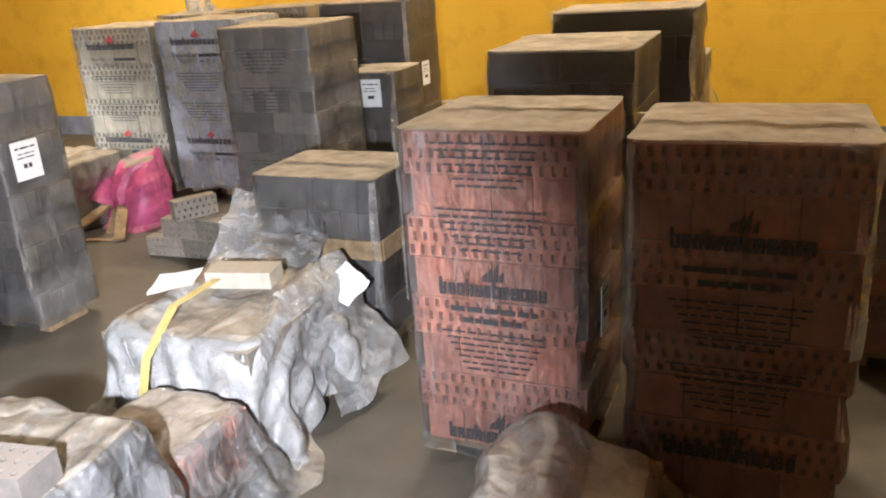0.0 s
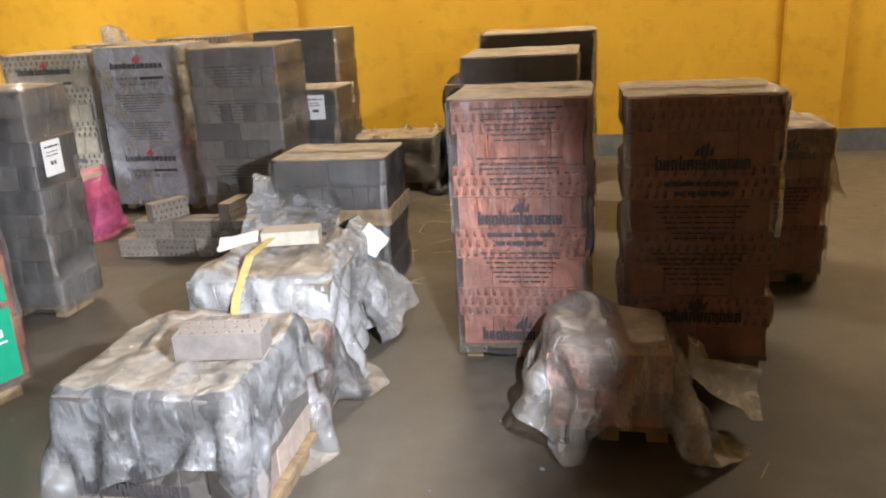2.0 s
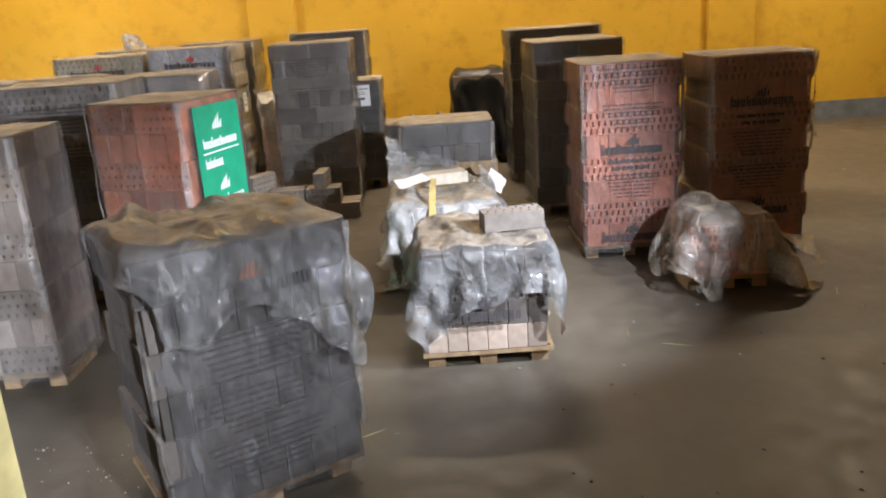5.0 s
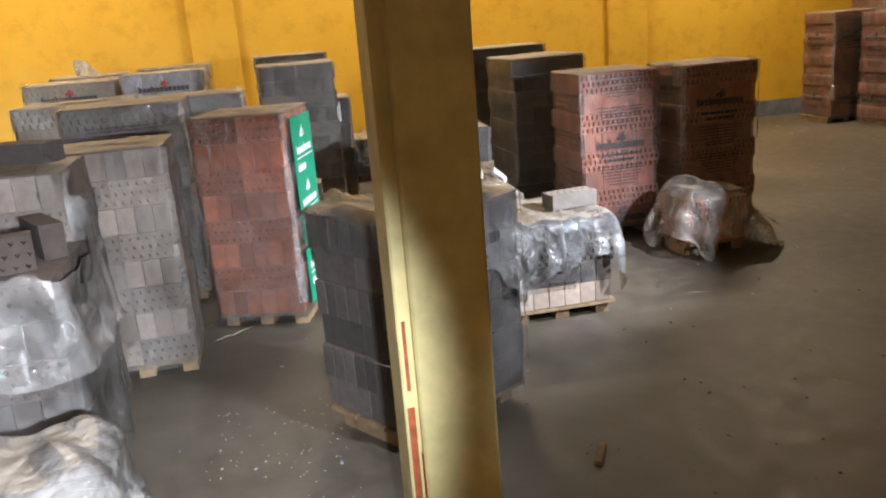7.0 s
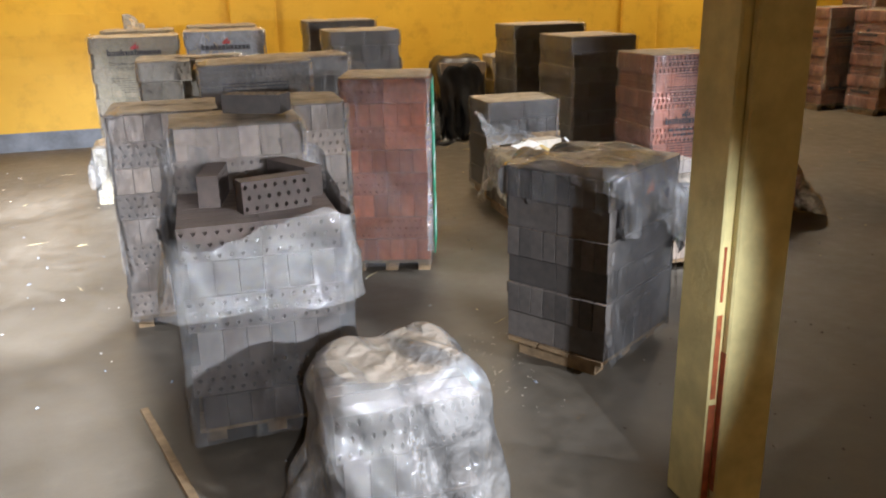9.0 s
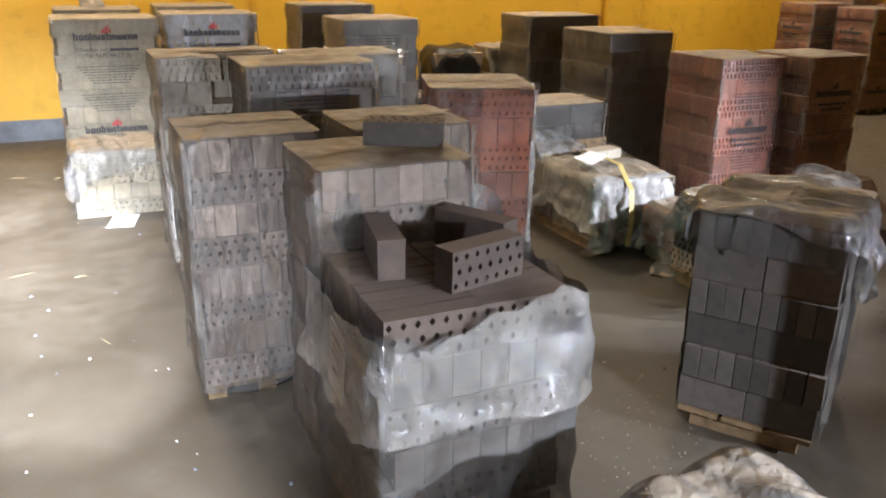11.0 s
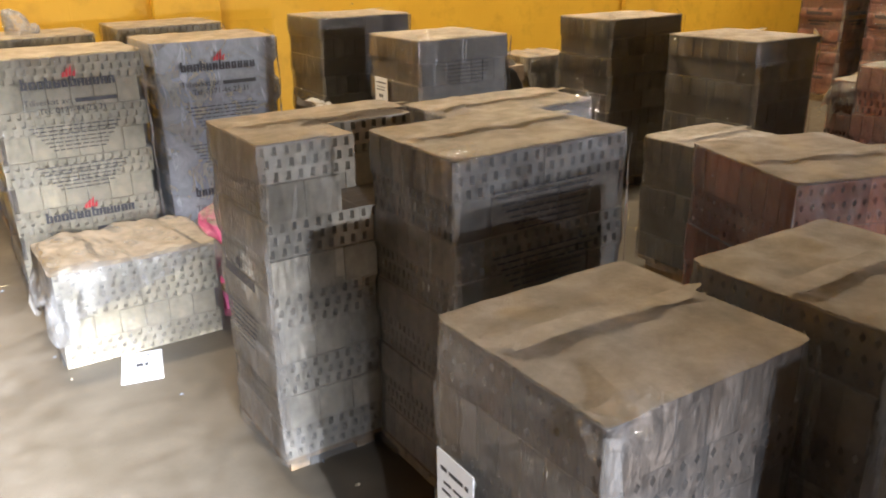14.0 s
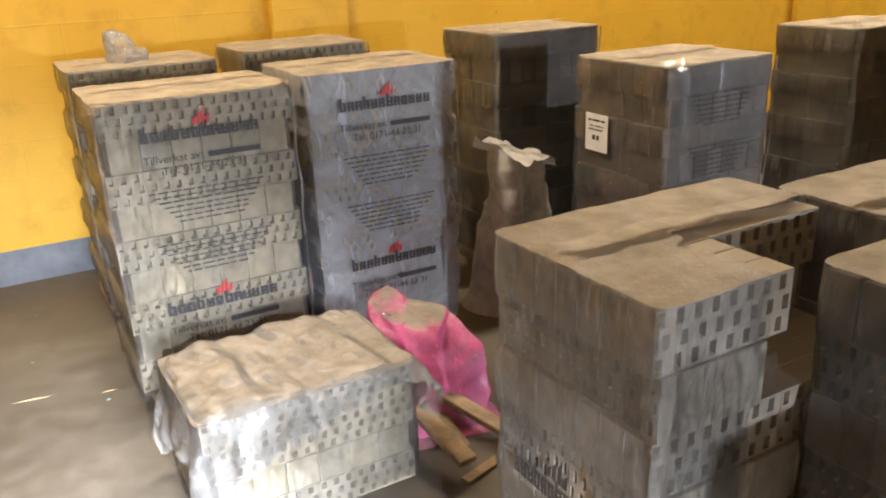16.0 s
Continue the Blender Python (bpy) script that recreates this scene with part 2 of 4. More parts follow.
def block(name, box, material, parent=None, label="", bevel=0.0):
    if not bevel:
        return link_mesh(name, *boxes([box]), material, parent, label)
    bm = bmesh.new()
    vs, fs = boxes([box])
    made = [bm.verts.new(v) for v in vs]
    for f in fs:
        bm.faces.new([made[i] for i in f])
    bmesh.ops.bevel(bm, geom=list(bm.edges), offset=bevel, segments=1, affect="EDGES")
    me = bpy.data.meshes.new(name)
    bm.to_mesh(me)
    bm.free()
    me.materials.append(material)
    ob = new(name, me)
    if parent:
        ob.parent = parent
    if label:
        ob["label"] = label
    return ob


def empty(name, m, label, category, group=""):
    ob = new(name)
    ob.matrix_world = m
    return tagged(ob, label, category, group)


def structure(ob, label, category):
    return tagged(ob, label, category, kind="structure")


# ---- structure ----
NORTH, SOUTH, WEST, EAST, ROOF = 6.45, -7.5, -8.2, 7.6, 3.9
structure(block("floor", (WEST, EAST, SOUTH, NORTH, -0.2, 0.0), M_FLOOR), "dusty grey concrete warehouse floor with stains", "floor")
structure(block("wall_north", (WEST, EAST, NORTH, NORTH + 0.3, 0, ROOF), M_WALL), "yellow painted masonry wall, chipped and dusty", "wall")
structure(block("wall_south", (WEST, EAST, SOUTH - 0.3, SOUTH, 0, ROOF), M_WALL), "yellow painted masonry wall", "wall")
structure(block("wall_west", (WEST - 0.3, WEST, SOUTH, NORTH, 0, ROOF), M_WALL), "yellow painted masonry wall", "wall")
structure(block("wall_east", (EAST, EAST + 0.3, SOUTH, NORTH, 0, ROOF), M_WALL), "yellow painted masonry wall", "wall")
structure(block("ceiling", (WEST, EAST, SOUTH, NORTH, ROOF, ROOF + 0.2), M_CEIL), "plain pale ceiling", "ceiling")
structure(block("baseboard", (WEST, EAST, NORTH - 0.006, NORTH, 0, 0.2), M_DADO), "grey-blue painted band along the foot of the wall", "baseboard")
for px in (-3.05, 1.75):
    structure(block("trim", (px, px + 0.5, NORTH - 0.07, NORTH - 0.008, 0.0, ROOF), M_WALL, bevel=0.01), "yellow painted pilaster on the wall", "pilaster")

pillar = structure(empty("pillar", pose(-2.07, -1.16, 0), "", ""), "pale yellow steel pillar with paint flaking to red primer", "pillar")
block("web", (-0.1, 0.1, -0.072, 0.1, 0, ROOF), M_PILLAR, pillar, bevel=0.005)
block("flange", (-0.07, 0.1, -0.1, -0.0725, 0, ROOF), M_PILLAR, pillar, bevel=0.006)
for px0, px1, pz0, pz1 in ((-0.096, -0.074, 0.05, 0.38), (-0.094, -0.078, 0.4, 0.66), (-0.09, -0.082, 0.7, 0.86)):
    block("primer_patch", (px0, px1, -0.0745, -0.0722, pz0, pz1), M_RUST, pillar, "red primer showing through flaked paint")
block("primer_patch", (-0.0722, -0.0702, -0.096, -0.076, 0.1, 0.55), M_RUST, pillar, "red primer showing through flaked paint")

# housings of the north lamps and of the two added southern fill lights
for lx, ly in ((-4.6, 4.9), (-0.8, 4.9), (3.0, 4.9), (-3.0, -6.2), (3.0, -6.2)):
    lamp = empty("light_housing", pose(lx, ly, 3.8), "grey tube lamp housing under the ceiling, southern two added for fill", "lamp", "ceiling lamps")
    block("housing", (-0.65, 0.65, -0.1, 0.1, 0.0, 0.1), M_LAMP, lamp)


# ---- bricks, pallets, film ----
def brick_mesh(name, lx, ly, lz, material, holes=None):
    """A brick centred on x and y, standing on z = 0. holes: (columns, rows, slot) pressed into the face that looks to -y."""
    e = 0.0022
    x, y = lx / 2, ly / 2
    if not holes:
        bm = bmesh.new()
        vs, fs = boxes([(-x, x, -y, y, 0, lz)])
        made = [bm.verts.new(v) for v in vs]
        for f in fs:
            bm.faces.new([made[i] for i in f])
        bmesh.ops.bevel(bm, geom=list(bm.edges), offset=e, segments=1, affect="EDGES")
        me = bpy.data.meshes.new(name)
        bm.to_mesh(me)
        bm.free()
        me.materials.append(material)
        return me
    cols, rows, slot = holes
    vs, fs = boxes([(-x, x, -y, y, 0, lz)])
    fs.pop(2)
    cw, rh = lx / cols, lz / rows
    for c in range(cols):
        for r in range(rows):
            x0, z0 = -x + c * cw, r * rh
            shift = 0.16 * cw * (1 if r % 2 else -1)
            hw, hh = (0.2 * cw, 0.34 * rh) if slot else (0.22 * cw, 0.22 * rh)
            cx, cz = x0 + cw / 2 + shift, z0 + rh / 2
            n = len(vs)
            vs += [(x0, -y, z0), (x0 + cw, -y, z0), (x0 + cw, -y, z0 + rh), (x0, -y, z0 + rh)]
            if slot:
                ring = [(cx - hw, cz - hh), (cx + hw, cz - hh), (cx + hw, cz + hh), (cx - hw, cz + hh)]
            else:
                ring = [(cx, cz - hh * 1.25), (cx + hw, cz), (cx, cz + hh * 1.25), (cx - hw, cz)]
            vs += [(a, -y, b) for a, b in ring] + [(a, -y + 0.03, b) for a, b in ring]
            if slot:
                fs += [(n + i, n + (i + 1) % 4, n + 4 + (i + 1) % 4, n + 4 + i) for i in range(4)]
            else:
                fs += [(n, n + 1, n + 4), (n + 1, n + 5, n + 4), (n + 1, n + 2, n + 5), (n + 2, n + 6, n + 5), (n + 2, n + 3, n + 6), (n + 3, n + 7, n + 6), (n + 3, n, n + 7), (n, n + 4, n + 7)]
            fs += [(n + 4 + i, n + 4 + (i + 1) % 4, n + 8 + (i + 1) % 4, n + 8 + i) for i in range(4)]
            fs.append((n + 8, n + 9, n + 10, n + 11))
    seen, where = {}, []
    for v in vs:
        where.append(seen.setdefault(tuple(round(c, 5) for c in v), len(seen)))
    fs = [tuple(where[i] for i in f) for f in fs]
    me = bpy.data.meshes.new(name)
    me.from_pydata(list(seen), [], fs)
    me.materials.append(material)
    me.update()
    return me


def put_brick(me, parent, x, y, z, turn=0.0, name="brick", rx=0.0, ry=0.0):
    ob = new(name, me)
    ob.parent = parent
    ob.matrix_basis = pose(x, y, z, rx, ry, turn)
    return ob


def pallet(m, w, d, group="pallets"):
    p = empty("pallet", m, "small raw wooden pallet standing on the floor", "pallet", group)
    for k in (-1, 0, 1):
        block("bearer", (k * w * 0.4 - 0.035, k * w * 0.4 + 0.035, -d / 2 + 0.05, d / 2 - 0.05, 0, 0.062), M_WOOD, p)
    n = max(3, round(d / 0.14))
    step = d / n
    for i in range(n):
        block("deck_board", (-w / 2, w / 2, -d / 2 + i * step + 0.008, -d / 2 + (i + 1) * step - 0.008, 0.06, 0.078), M_WOOD, p)
    return p


FOLDS = []
_rng = random.Random(5)
for _i in range(9):
    _v = Vector((_rng.gauss(0, 1), _rng.gauss(0, 1), _rng.gauss(0, 1))).normalized()
    FOLDS.append((_v, 2.2 * 1.45 ** _i, _rng.random()))


def creased(p, lo=0, hi=9):
    """Straight, sharp folds: triangle waves in several directions, warped a little. About -0.5 to 0.5."""
    q = p + 0.09 * Vector((noise.noise(p * 2.1), noise.noise(p * 2.1 + Vector((9, 0, 0))), noise.noise(p * 2.1 + Vector((0, 9, 0)))))
    total, weight = 0.0, 0.0
    for v, f, ph in FOLDS[lo:hi]:
        t = (q.dot(v) * f + ph) % 1.0
        total += (abs(t - 0.5) * 2 - 0.5) / f
        weight += 1 / f
    return total / weight


def ridged(p, f):
    return 1 - abs(noise.noise(p * f)) * 2


def film_shell(name, w, d, z0, z1, seed, material, parent, label="", amp=1.0, torn=None, skirt=0.0, inset=None, lip=None):
    """A wrinkled film round a block, closed over the top; torn(x, y, z) tells where it is missing; lip(x, y): the height of its open edge."""
    per, lev = 104, max(10, int((z1 - z0) / 0.024))
    off = Vector((seed * 7.3, seed * 3.1, seed * 5.7))
    vs, fs, keep = [], [], []
    rad = 0.03

    def rim(k, w2, d2):
        """Point k of the rounded outline, and its outward direction."""
        t = k / per * 4
        side, u = int(t) % 4, t - int(t)
        u = u * 2 - 1
        x, y, nx, ny = ((u * w2, -d2, 0, -1), (w2, u * d2, 1, 0), (-u * w2, d2, 0, 1), (-w2, -u * d2, -1, 0))[side]
        r = max(0.0, abs(u) - 0.9) / 0.1
        x, y = x * (1 - 0.03 * r), y * (1 - 0.03 * r)
        return x, y, nx, ny

    w2, d2 = w / 2 + 0.01, d / 2 + 0.01
    for l in range(lev + 1):
        f = l / lev
        z = z0 + (z1 + 0.008 - z0) * f
        for k in range(per):
            x, y, nx, ny = rim(k, w2, d2)
            p = Vector((x, y, z)) + off
            s = 0.004 + 0.005 * noise.noise(p * 5) + 0.016 * creased(Vector((p.x, p.y, p.z * 0.7)), 2) * amp
            if f > 0.97:
                s -= 0.004
            s += skirt * (1 - f) ** 2 * (0.5 + 0.9 * abs(noise.noise(p * 5)))
            s = max(-0.005, s)
            if inset:
                s -= inset(z) * abs(nx)
            if lip:
                z = z0 + (lip(x, y) + 0.03 * noise.noise(Vector((x, y, seed)) * 11) - z0) * f
                s += 0.05 * max(0.0, f - 0.8) * (1 + 3 * noise.noise(Vector((x, y, seed)) * 9))
            vs.append((x + nx * s, y + ny * s, z if l else z0 + 0.02 * noise.noise(p * 7)))
    rings = 0 if lip else 9
    for q in range(1, rings + 1):
        f = 1 - q / rings
        for k in range(per):
            x, y, nx, ny = rim(k, w2 * f, d2 * f)
            p = Vector((x, y, z1)) + off
            h = 0.02 * creased(p, 2) * amp
            vs.append((x, y, z1 + 0.01 + max(-0.004, h)))
    total = lev + rings
    for l in range(total):
        for k in range(per):
            a, b = l * per + k, l * per + (k + 1) % per
            f = (a, b, b + per, a + per)
            if torn:
                c = sum((Vector(vs[i]) for i in f), Vector()) / 4
                wob = 0.05 * noise.noise((c + off) * 9)
                if torn(c.x + wob, c.y + wob, c.z + wob):
                    continue
            fs.append(f)
    ob = link_mesh(name, vs, fs, material, parent, label, True)
    ob.data.set_sharp_from_angle(angle=radians(32))
    return ob


def crumple(name, rx, ry, h, seed, material, parent, label="", z0=0.0, rough=1.0, flat=0.45, m=None):
    """A loose heap of thin sheet: a dome with sharp folds and a ragged, spreading hem."""
    around, up = 130, 54
    off = Vector((seed * 4.7, seed * 9.1, seed * 2.3))
    vs, fs = [], []
    for l in range(up + 1):
        f = l / up
        a = f * math.pi / 2
        rr = math.cos(a) ** flat
        zz = math.sin(a) ** 0.8
        for k in range(around):
            th = k / around * 2 * math.pi
            c, s = math.cos(th), math.sin(th)
            c, s = math.copysign(abs(c) ** 0.6, c), math.copysign(abs(s) ** 0.6, s)
            p = Vector((rx * rr * c, ry * rr * s, h * zz))
            q = p + off
            fold = creased(q, 0, 3)
            fine = creased(q, 3, 7)
            n = Vector((c, s, 0.25 + f)).normalized()
            g = p + n * (0.22 * fold + 0.02 * fine) * rough * (0.5 + 0.5 * f + 0.2)
            if l == 0:
                g += Vector((c, s, 0)) * 0.06 * (noise.noise(q * 5) + 0.4) * rough
            vs.append((g.x, g.y, z0 + max(0.003, g.z) if l else z0 + max(0.003, 0.02 * noise.noise(q * 8))))
    for l in range(up):
        for k in range(around):
            i, j = l * around + k, l * around + (k + 1) % around
            fs.append((i, j, j + around, i + around))
    fs.append(tuple(up * around + k for k in range(around)))
    ob = link_mesh(name, vs, fs, material, parent, label, True)
    ob.data.set_sharp_from_angle(angle=radians(26))
    if m:
        ob.matrix_basis = m
    return ob


def drape(name, w, d, h, lx, ly, seed, material, parent, label="", z0=0.0, bunch=0.9, off=(0.0, 0.0), turn=0.0, wrinkle=0.12, m=None, crease=0.035):
    """A loose film let fall over a block w x d x h: a net of links pulled down by its weight and held off the block and the floor."""
    rng = np.random.default_rng(seed)
    cell = 0.021
    nx, ny = max(12, int(lx / cell)), max(12, int(ly / cell))
    gx, gy = np.meshgrid(np.linspace(-lx / 2, lx / 2, nx + 1), np.linspace(-ly / 2, ly / 2, ny + 1), indexing="ij")
    lump = rng.uniform(-1, 1, (9, 9))
    fx, fy = np.linspace(0, 7.99, nx + 1), np.linspace(0, 7.99, ny + 1)
    ix, iy = fx.astype(int), fy.astype(int)
    ux, uy = (fx - ix)[:, None], (fy - iy)[None, :]
    low = (lump[ix][:, iy] * (1 - ux) * (1 - uy) + lump[ix + 1][:, iy] * ux * (1 - uy) + lump[ix][:, iy + 1] * (1 - ux) * uy + lump[ix + 1][:, iy + 1] * ux * uy)
    a = radians(turn)
    ragged = 1 + 0.1 * low
    px, py = gx * bunch * ragged, gy * bunch * ragged
    p = np.stack((px * math.cos(a) - py * math.sin(a) + off[0], px * math.sin(a) + py * math.cos(a) + off[1], z0 + h + 0.07 + 0.06 * low + 0.008 * rng.standard_normal(low.shape)), -1)
    mid = np.kron(rng.uniform(-1, 1, (nx // 5 + 2, ny // 5 + 2)), np.ones((5, 5)))[:nx + 1, :ny + 1]
    stretch = 1 + wrinkle * low + 1.2 * wrinkle * np.maximum(mid, 0) + 0.05 * rng.uniform(-1, 1, low.shape)
    links = []
    for dx, dy, k in ((1, 0, 0.5), (0, 1, 0.5), (1, 1, 0.3), (1, -1, 0.3), (2, 0, 0.12), (0, 2, 0.12), (4, 0, 0.04), (0, 4, 0.04)):
        sa = (slice(0, nx + 1 - dx), slice(max(0, -dy), ny + 1 - max(0, dy)))
        sb = (slice(dx, nx + 1), slice(max(0, dy), ny + 1 + min(0, dy)))
        rest = math.hypot(dx * lx / nx, dy * ly / ny) * stretch[sa][..., None]
        links.append((sa, sb, rest, k))
    old = p.copy()
    e = 0.007
    for step in range(230):
        move = (p - old) * 0.93
        old = p.copy()
        p = p + move
        p[..., 2] -= 0.0011
        for _ in range(4):
            for sa, sb, rest, k in links:
                v = p[sb] - p[sa]
                n = np.sqrt((v * v).sum(-1, keepdims=True)) + 1e-9
                c = v * (0.5 * k * (1 - rest / n))
                p[sa] += c
                p[sb] -= c
        x, y, z = p[..., 0], p[..., 1], p[..., 2]
        ex, ey, ez = w / 2 + e - abs(x), d / 2 + e - abs(y), z0 + h + e - z
        inside = (ex > 0) & (ey > 0) & (ez > 0)
        top = inside & (ez <= np.minimum(ex, ey) + 0.012)
        side_x = inside & ~top & (ex <= ey)
        side_y = inside & ~top & (ex > ey)
        z[top] = z0 + h + e
        for q in (0, 1):
            p[..., q][top] = 0.35 * p[..., q][top] + 0.65 * old[..., q][top]
        x[side_x] = np.sign(x[side_x]) * (w / 2 + e)
        y[side_y] = np.sign(y[side_y]) * (d / 2 + e)
        ground = z < 0.004
        z[ground] = 0.004
        for q in (0, 1):
            p[..., q][ground] = 0.2 * p[..., q][ground] + 0.8 * old[..., q][ground]
    gu, gv = np.gradient(p, axis=0), np.gradient(p, axis=1)
    normal = np.cross(gu, gv)
    normal /= np.sqrt((normal * normal).sum(-1, keepdims=True)) + 1e-9
    vs = []
    for i in range(nx + 1):
        for j in range(ny + 1):
            q = Vector((gx[i, j], gy[i, j], seed * 1.7))
            lift = crease * max(-0.08, creased(q, 1, 5) + 0.5 * creased(q, 4, 9) + 0.12) * 1.6
            v = p[i, j] + normal[i, j] * lift
            vs.append((v[0], v[1], max(0.003, v[2])))
    fs = [(i * (ny + 1) + j, (i + 1) * (ny + 1) + j, (i + 1) * (ny + 1) + j + 1, i * (ny + 1) + j + 1) for i in range(nx) for j in range(ny)]
    ob = link_mesh(name, vs, fs, material, parent, label, True)
    ob.modifiers.new("smooth", "SUBSURF").levels = 1
    ob.modifiers["smooth"].render_levels = 1
    if m:
        ob.matrix_basis = m
    return ob


def sheet(name, lx, ly, seed, material, parent, label="", m=None, amp=0.05):
    """A small loose flap of film, folded by noise."""
    n = 26
    off = Vector((seed * 3.3, seed * 1.9, seed))
    vs, fs = [], []
    for i in range(n + 1):
        for j in range(n + 1):
            u, v = i / n - 0.5, j / n - 0.5
            e = 1 + 0.25 * noise.noise(Vector((math.atan2(v, u) * 1.3, seed, 0)))
            p = Vector((u * lx * e, v * ly * e, 0))
            q = p + off
            vs.append((p.x, p.y, amp * 2 * creased(q, 0, 8)))
    for i in range(n):
        for j in range(n):
            a = i * (n + 1) + j
            fs.append((a, a + n + 1, a + n + 2, a + 1))
    ob = link_mesh(name, vs, fs, material, parent, label, True)
    if m:
        ob.matrix_basis = m
    return ob


def drop_fold(name, wide, tall, seed, parent):
    """An upright pleat of doubled film, standing off a corner in the plane y = 0 and flaring to its foot."""
    n = max(8, int(tall / 0.03))
    vs, fs = [], []
    for i in range(n + 1):
        z = tall * i / n
        for j in range(5):
            q = Vector((seed * 2.7, j * 0.35, z * 7))
            reach = wide * (0.7 + 0.5 * noise.noise(q * 0.6) + 0.5 * (1 - i / n) ** 3)
            vs.append((0.012 * noise.noise(q + Vector((5, 0, 0))), -reach * j / 4, z))
    for i in range(n):
        for j in range(4):
            a = i * 5 + j
            fs.append((a, a + 1, a + 6, a + 5))
    return link_mesh(name, vs, fs, M_DRAPE, parent, "", True)


def ribbon(name, points, width, material, parent, label=""):
    """A flat strap bent over points (x, y, z), its width along x."""
    vs, fs = [], []
    for x, y, z in points:
        vs += [(x - width / 2, y, z), (x + width / 2, y, z)]
    for i in range(len(points) - 1):
        fs.append((2 * i, 2 * i + 1, 2 * i + 3, 2 * i + 2))
    ob = link_mesh(name, vs, fs, material, parent, label)
    mod = ob.modifiers.new("thick", "SOLIDIFY")
    mod.thickness = 0.002
    return ob


def word_bars(lines, seed):
    """Bars for lines of unreadable print: (width, z, height) each, as boxes in the plane y = 0."""
    rng = random.Random(seed)
    out = []
    for width, z, h in lines:
        x = -width / 2
        while x < width / 2 - 0.008:
            l = min(rng.uniform(0.015, 0.05), width / 2 - x)
            out.append((x, x + l, -0.0006, 0, z, z + h))
            x += l + 0.008
    return out


def text_mesh(name, words, size, material, parent, m):
    cu = bpy.data.curves.new(name, "FONT")
    cu.body, cu.size, cu.align_x = words, size, "CENTER"
    tmp = bpy.data.objects.new(name, cu)
    me = bpy.data.meshes.new_from_object(tmp)
    bpy.data.objects.remove(tmp)
    me.materials.clear()
    me.materials.append(material)
    ob = new(name, me)
    ob.parent, ob.matrix_basis = parent, m
    return ob


def logo_bar(width, z, h, seed):
    """The maker's name as a row of plain blocks of letter size."""
    rng = random.Random(seed)
    out, n = [], 12
    step = width / n
    for i in range(n):
        up = h * (1.3 if i in (0, 6, 3) else 0.9)
        x = -width / 2 + i * step
        w, s, y = step * rng.uniform(0.76, 0.9), step * 0.33, -0.0008
        out += [(x, x + s, y, 0, z, z + up), (x + w - s, x + w, y, 0, z, z + h * 0.9)]
        for k in rng.sample((0.0, 0.38, 0.72), 2):
            out.append((x + s, x + w - s, y, 0, z + h * k, z + h * (k + 0.2)))
    return out


def flame(z, h):
    vs, fs = [], []
    for i, (x, hh) in enumerate(((-0.4, 0.5), (-0.12, 0.8), (0.16, 1.0), (0.44, 0.6))):
        n = len(vs)
        w = 0.11 * h
        vs += [(x * h - w, 0, z), (x * h + w, 0, z), (x * h + w * 1.4, 0, z + hh * h * 0.6), (x * h + w * 1.6, 0, z + hh * h), (x * h - w * 0.4, 0, z + hh * h * 0.6)]
        fs.append(tuple(range(n, n + 5)))
    return vs, fs


def printed(film, m, w, H, seed, layout, ink, flame_ink, words=False):
    """Print on one face of a wrap. layout: rows of (kind, share of the height)."""
    lines, logos = [], []
    for kind, f in layout:
        z = H * f
        if kind == "logo":
            logos += logo_bar(w * 0.62, z, 0.042, seed)
            vs, fs = flame(z + 0.05, 0.06)
            ob = link_mesh("flame_mark", vs, fs, flame_ink, film)
            ob.matrix_basis = m
        elif kind == "text":
            for i in range(7):
                lines.append((w * (0.62 - 0.045 * i), z - 0.02 * i, 0.0055))
        elif kind == "caption":
            if words:
                text_mesh("lettering", "Tillverkat av:", 0.042, ink, film, m @ pose(-w * 0.16, -0.001, z, 90, 0, 0))
                logos += [(w * 0.02, w * 0.3, -0.0008, 0, z, z + 0.02)]
                text_mesh("lettering", "Tel: 0171-44 23 31", 0.042, ink, film, m @ pose(0, -0.001, z - 0.045, 90, 0, 0))
            else:
                lines += [(w * 0.5, z, 0.016), (w * 0.36, z - 0.035, 0.016)]
    if logos:
        tagged(link_mesh("name_bar", *boxes(logos), ink, film), kind="stuff").matrix_basis = m
    if lines:
        tagged(link_mesh("small_print", *boxes(word_bars(lines, seed)), ink, film), kind="stuff").matrix_basis = m


FULL = (("logo", 0.87), ("caption", 0.80), ("text", 0.70), ("text", 0.52), ("logo", 0.27), ("caption", 0.2))
RED_LAYOUT = (("text", 0.97), ("text", 0.78), ("logo", 0.52), ("caption", 0.47), ("text", 0.40), ("logo", 0.03))
RED_LAYOUT_B = (("logo", 0.74), ("caption", 0.68), ("text", 0.60), ("text", 0.42), ("logo", 0.15))
DIM = (("text", 0.9), ("text", 0.72), ("text", 0.36))


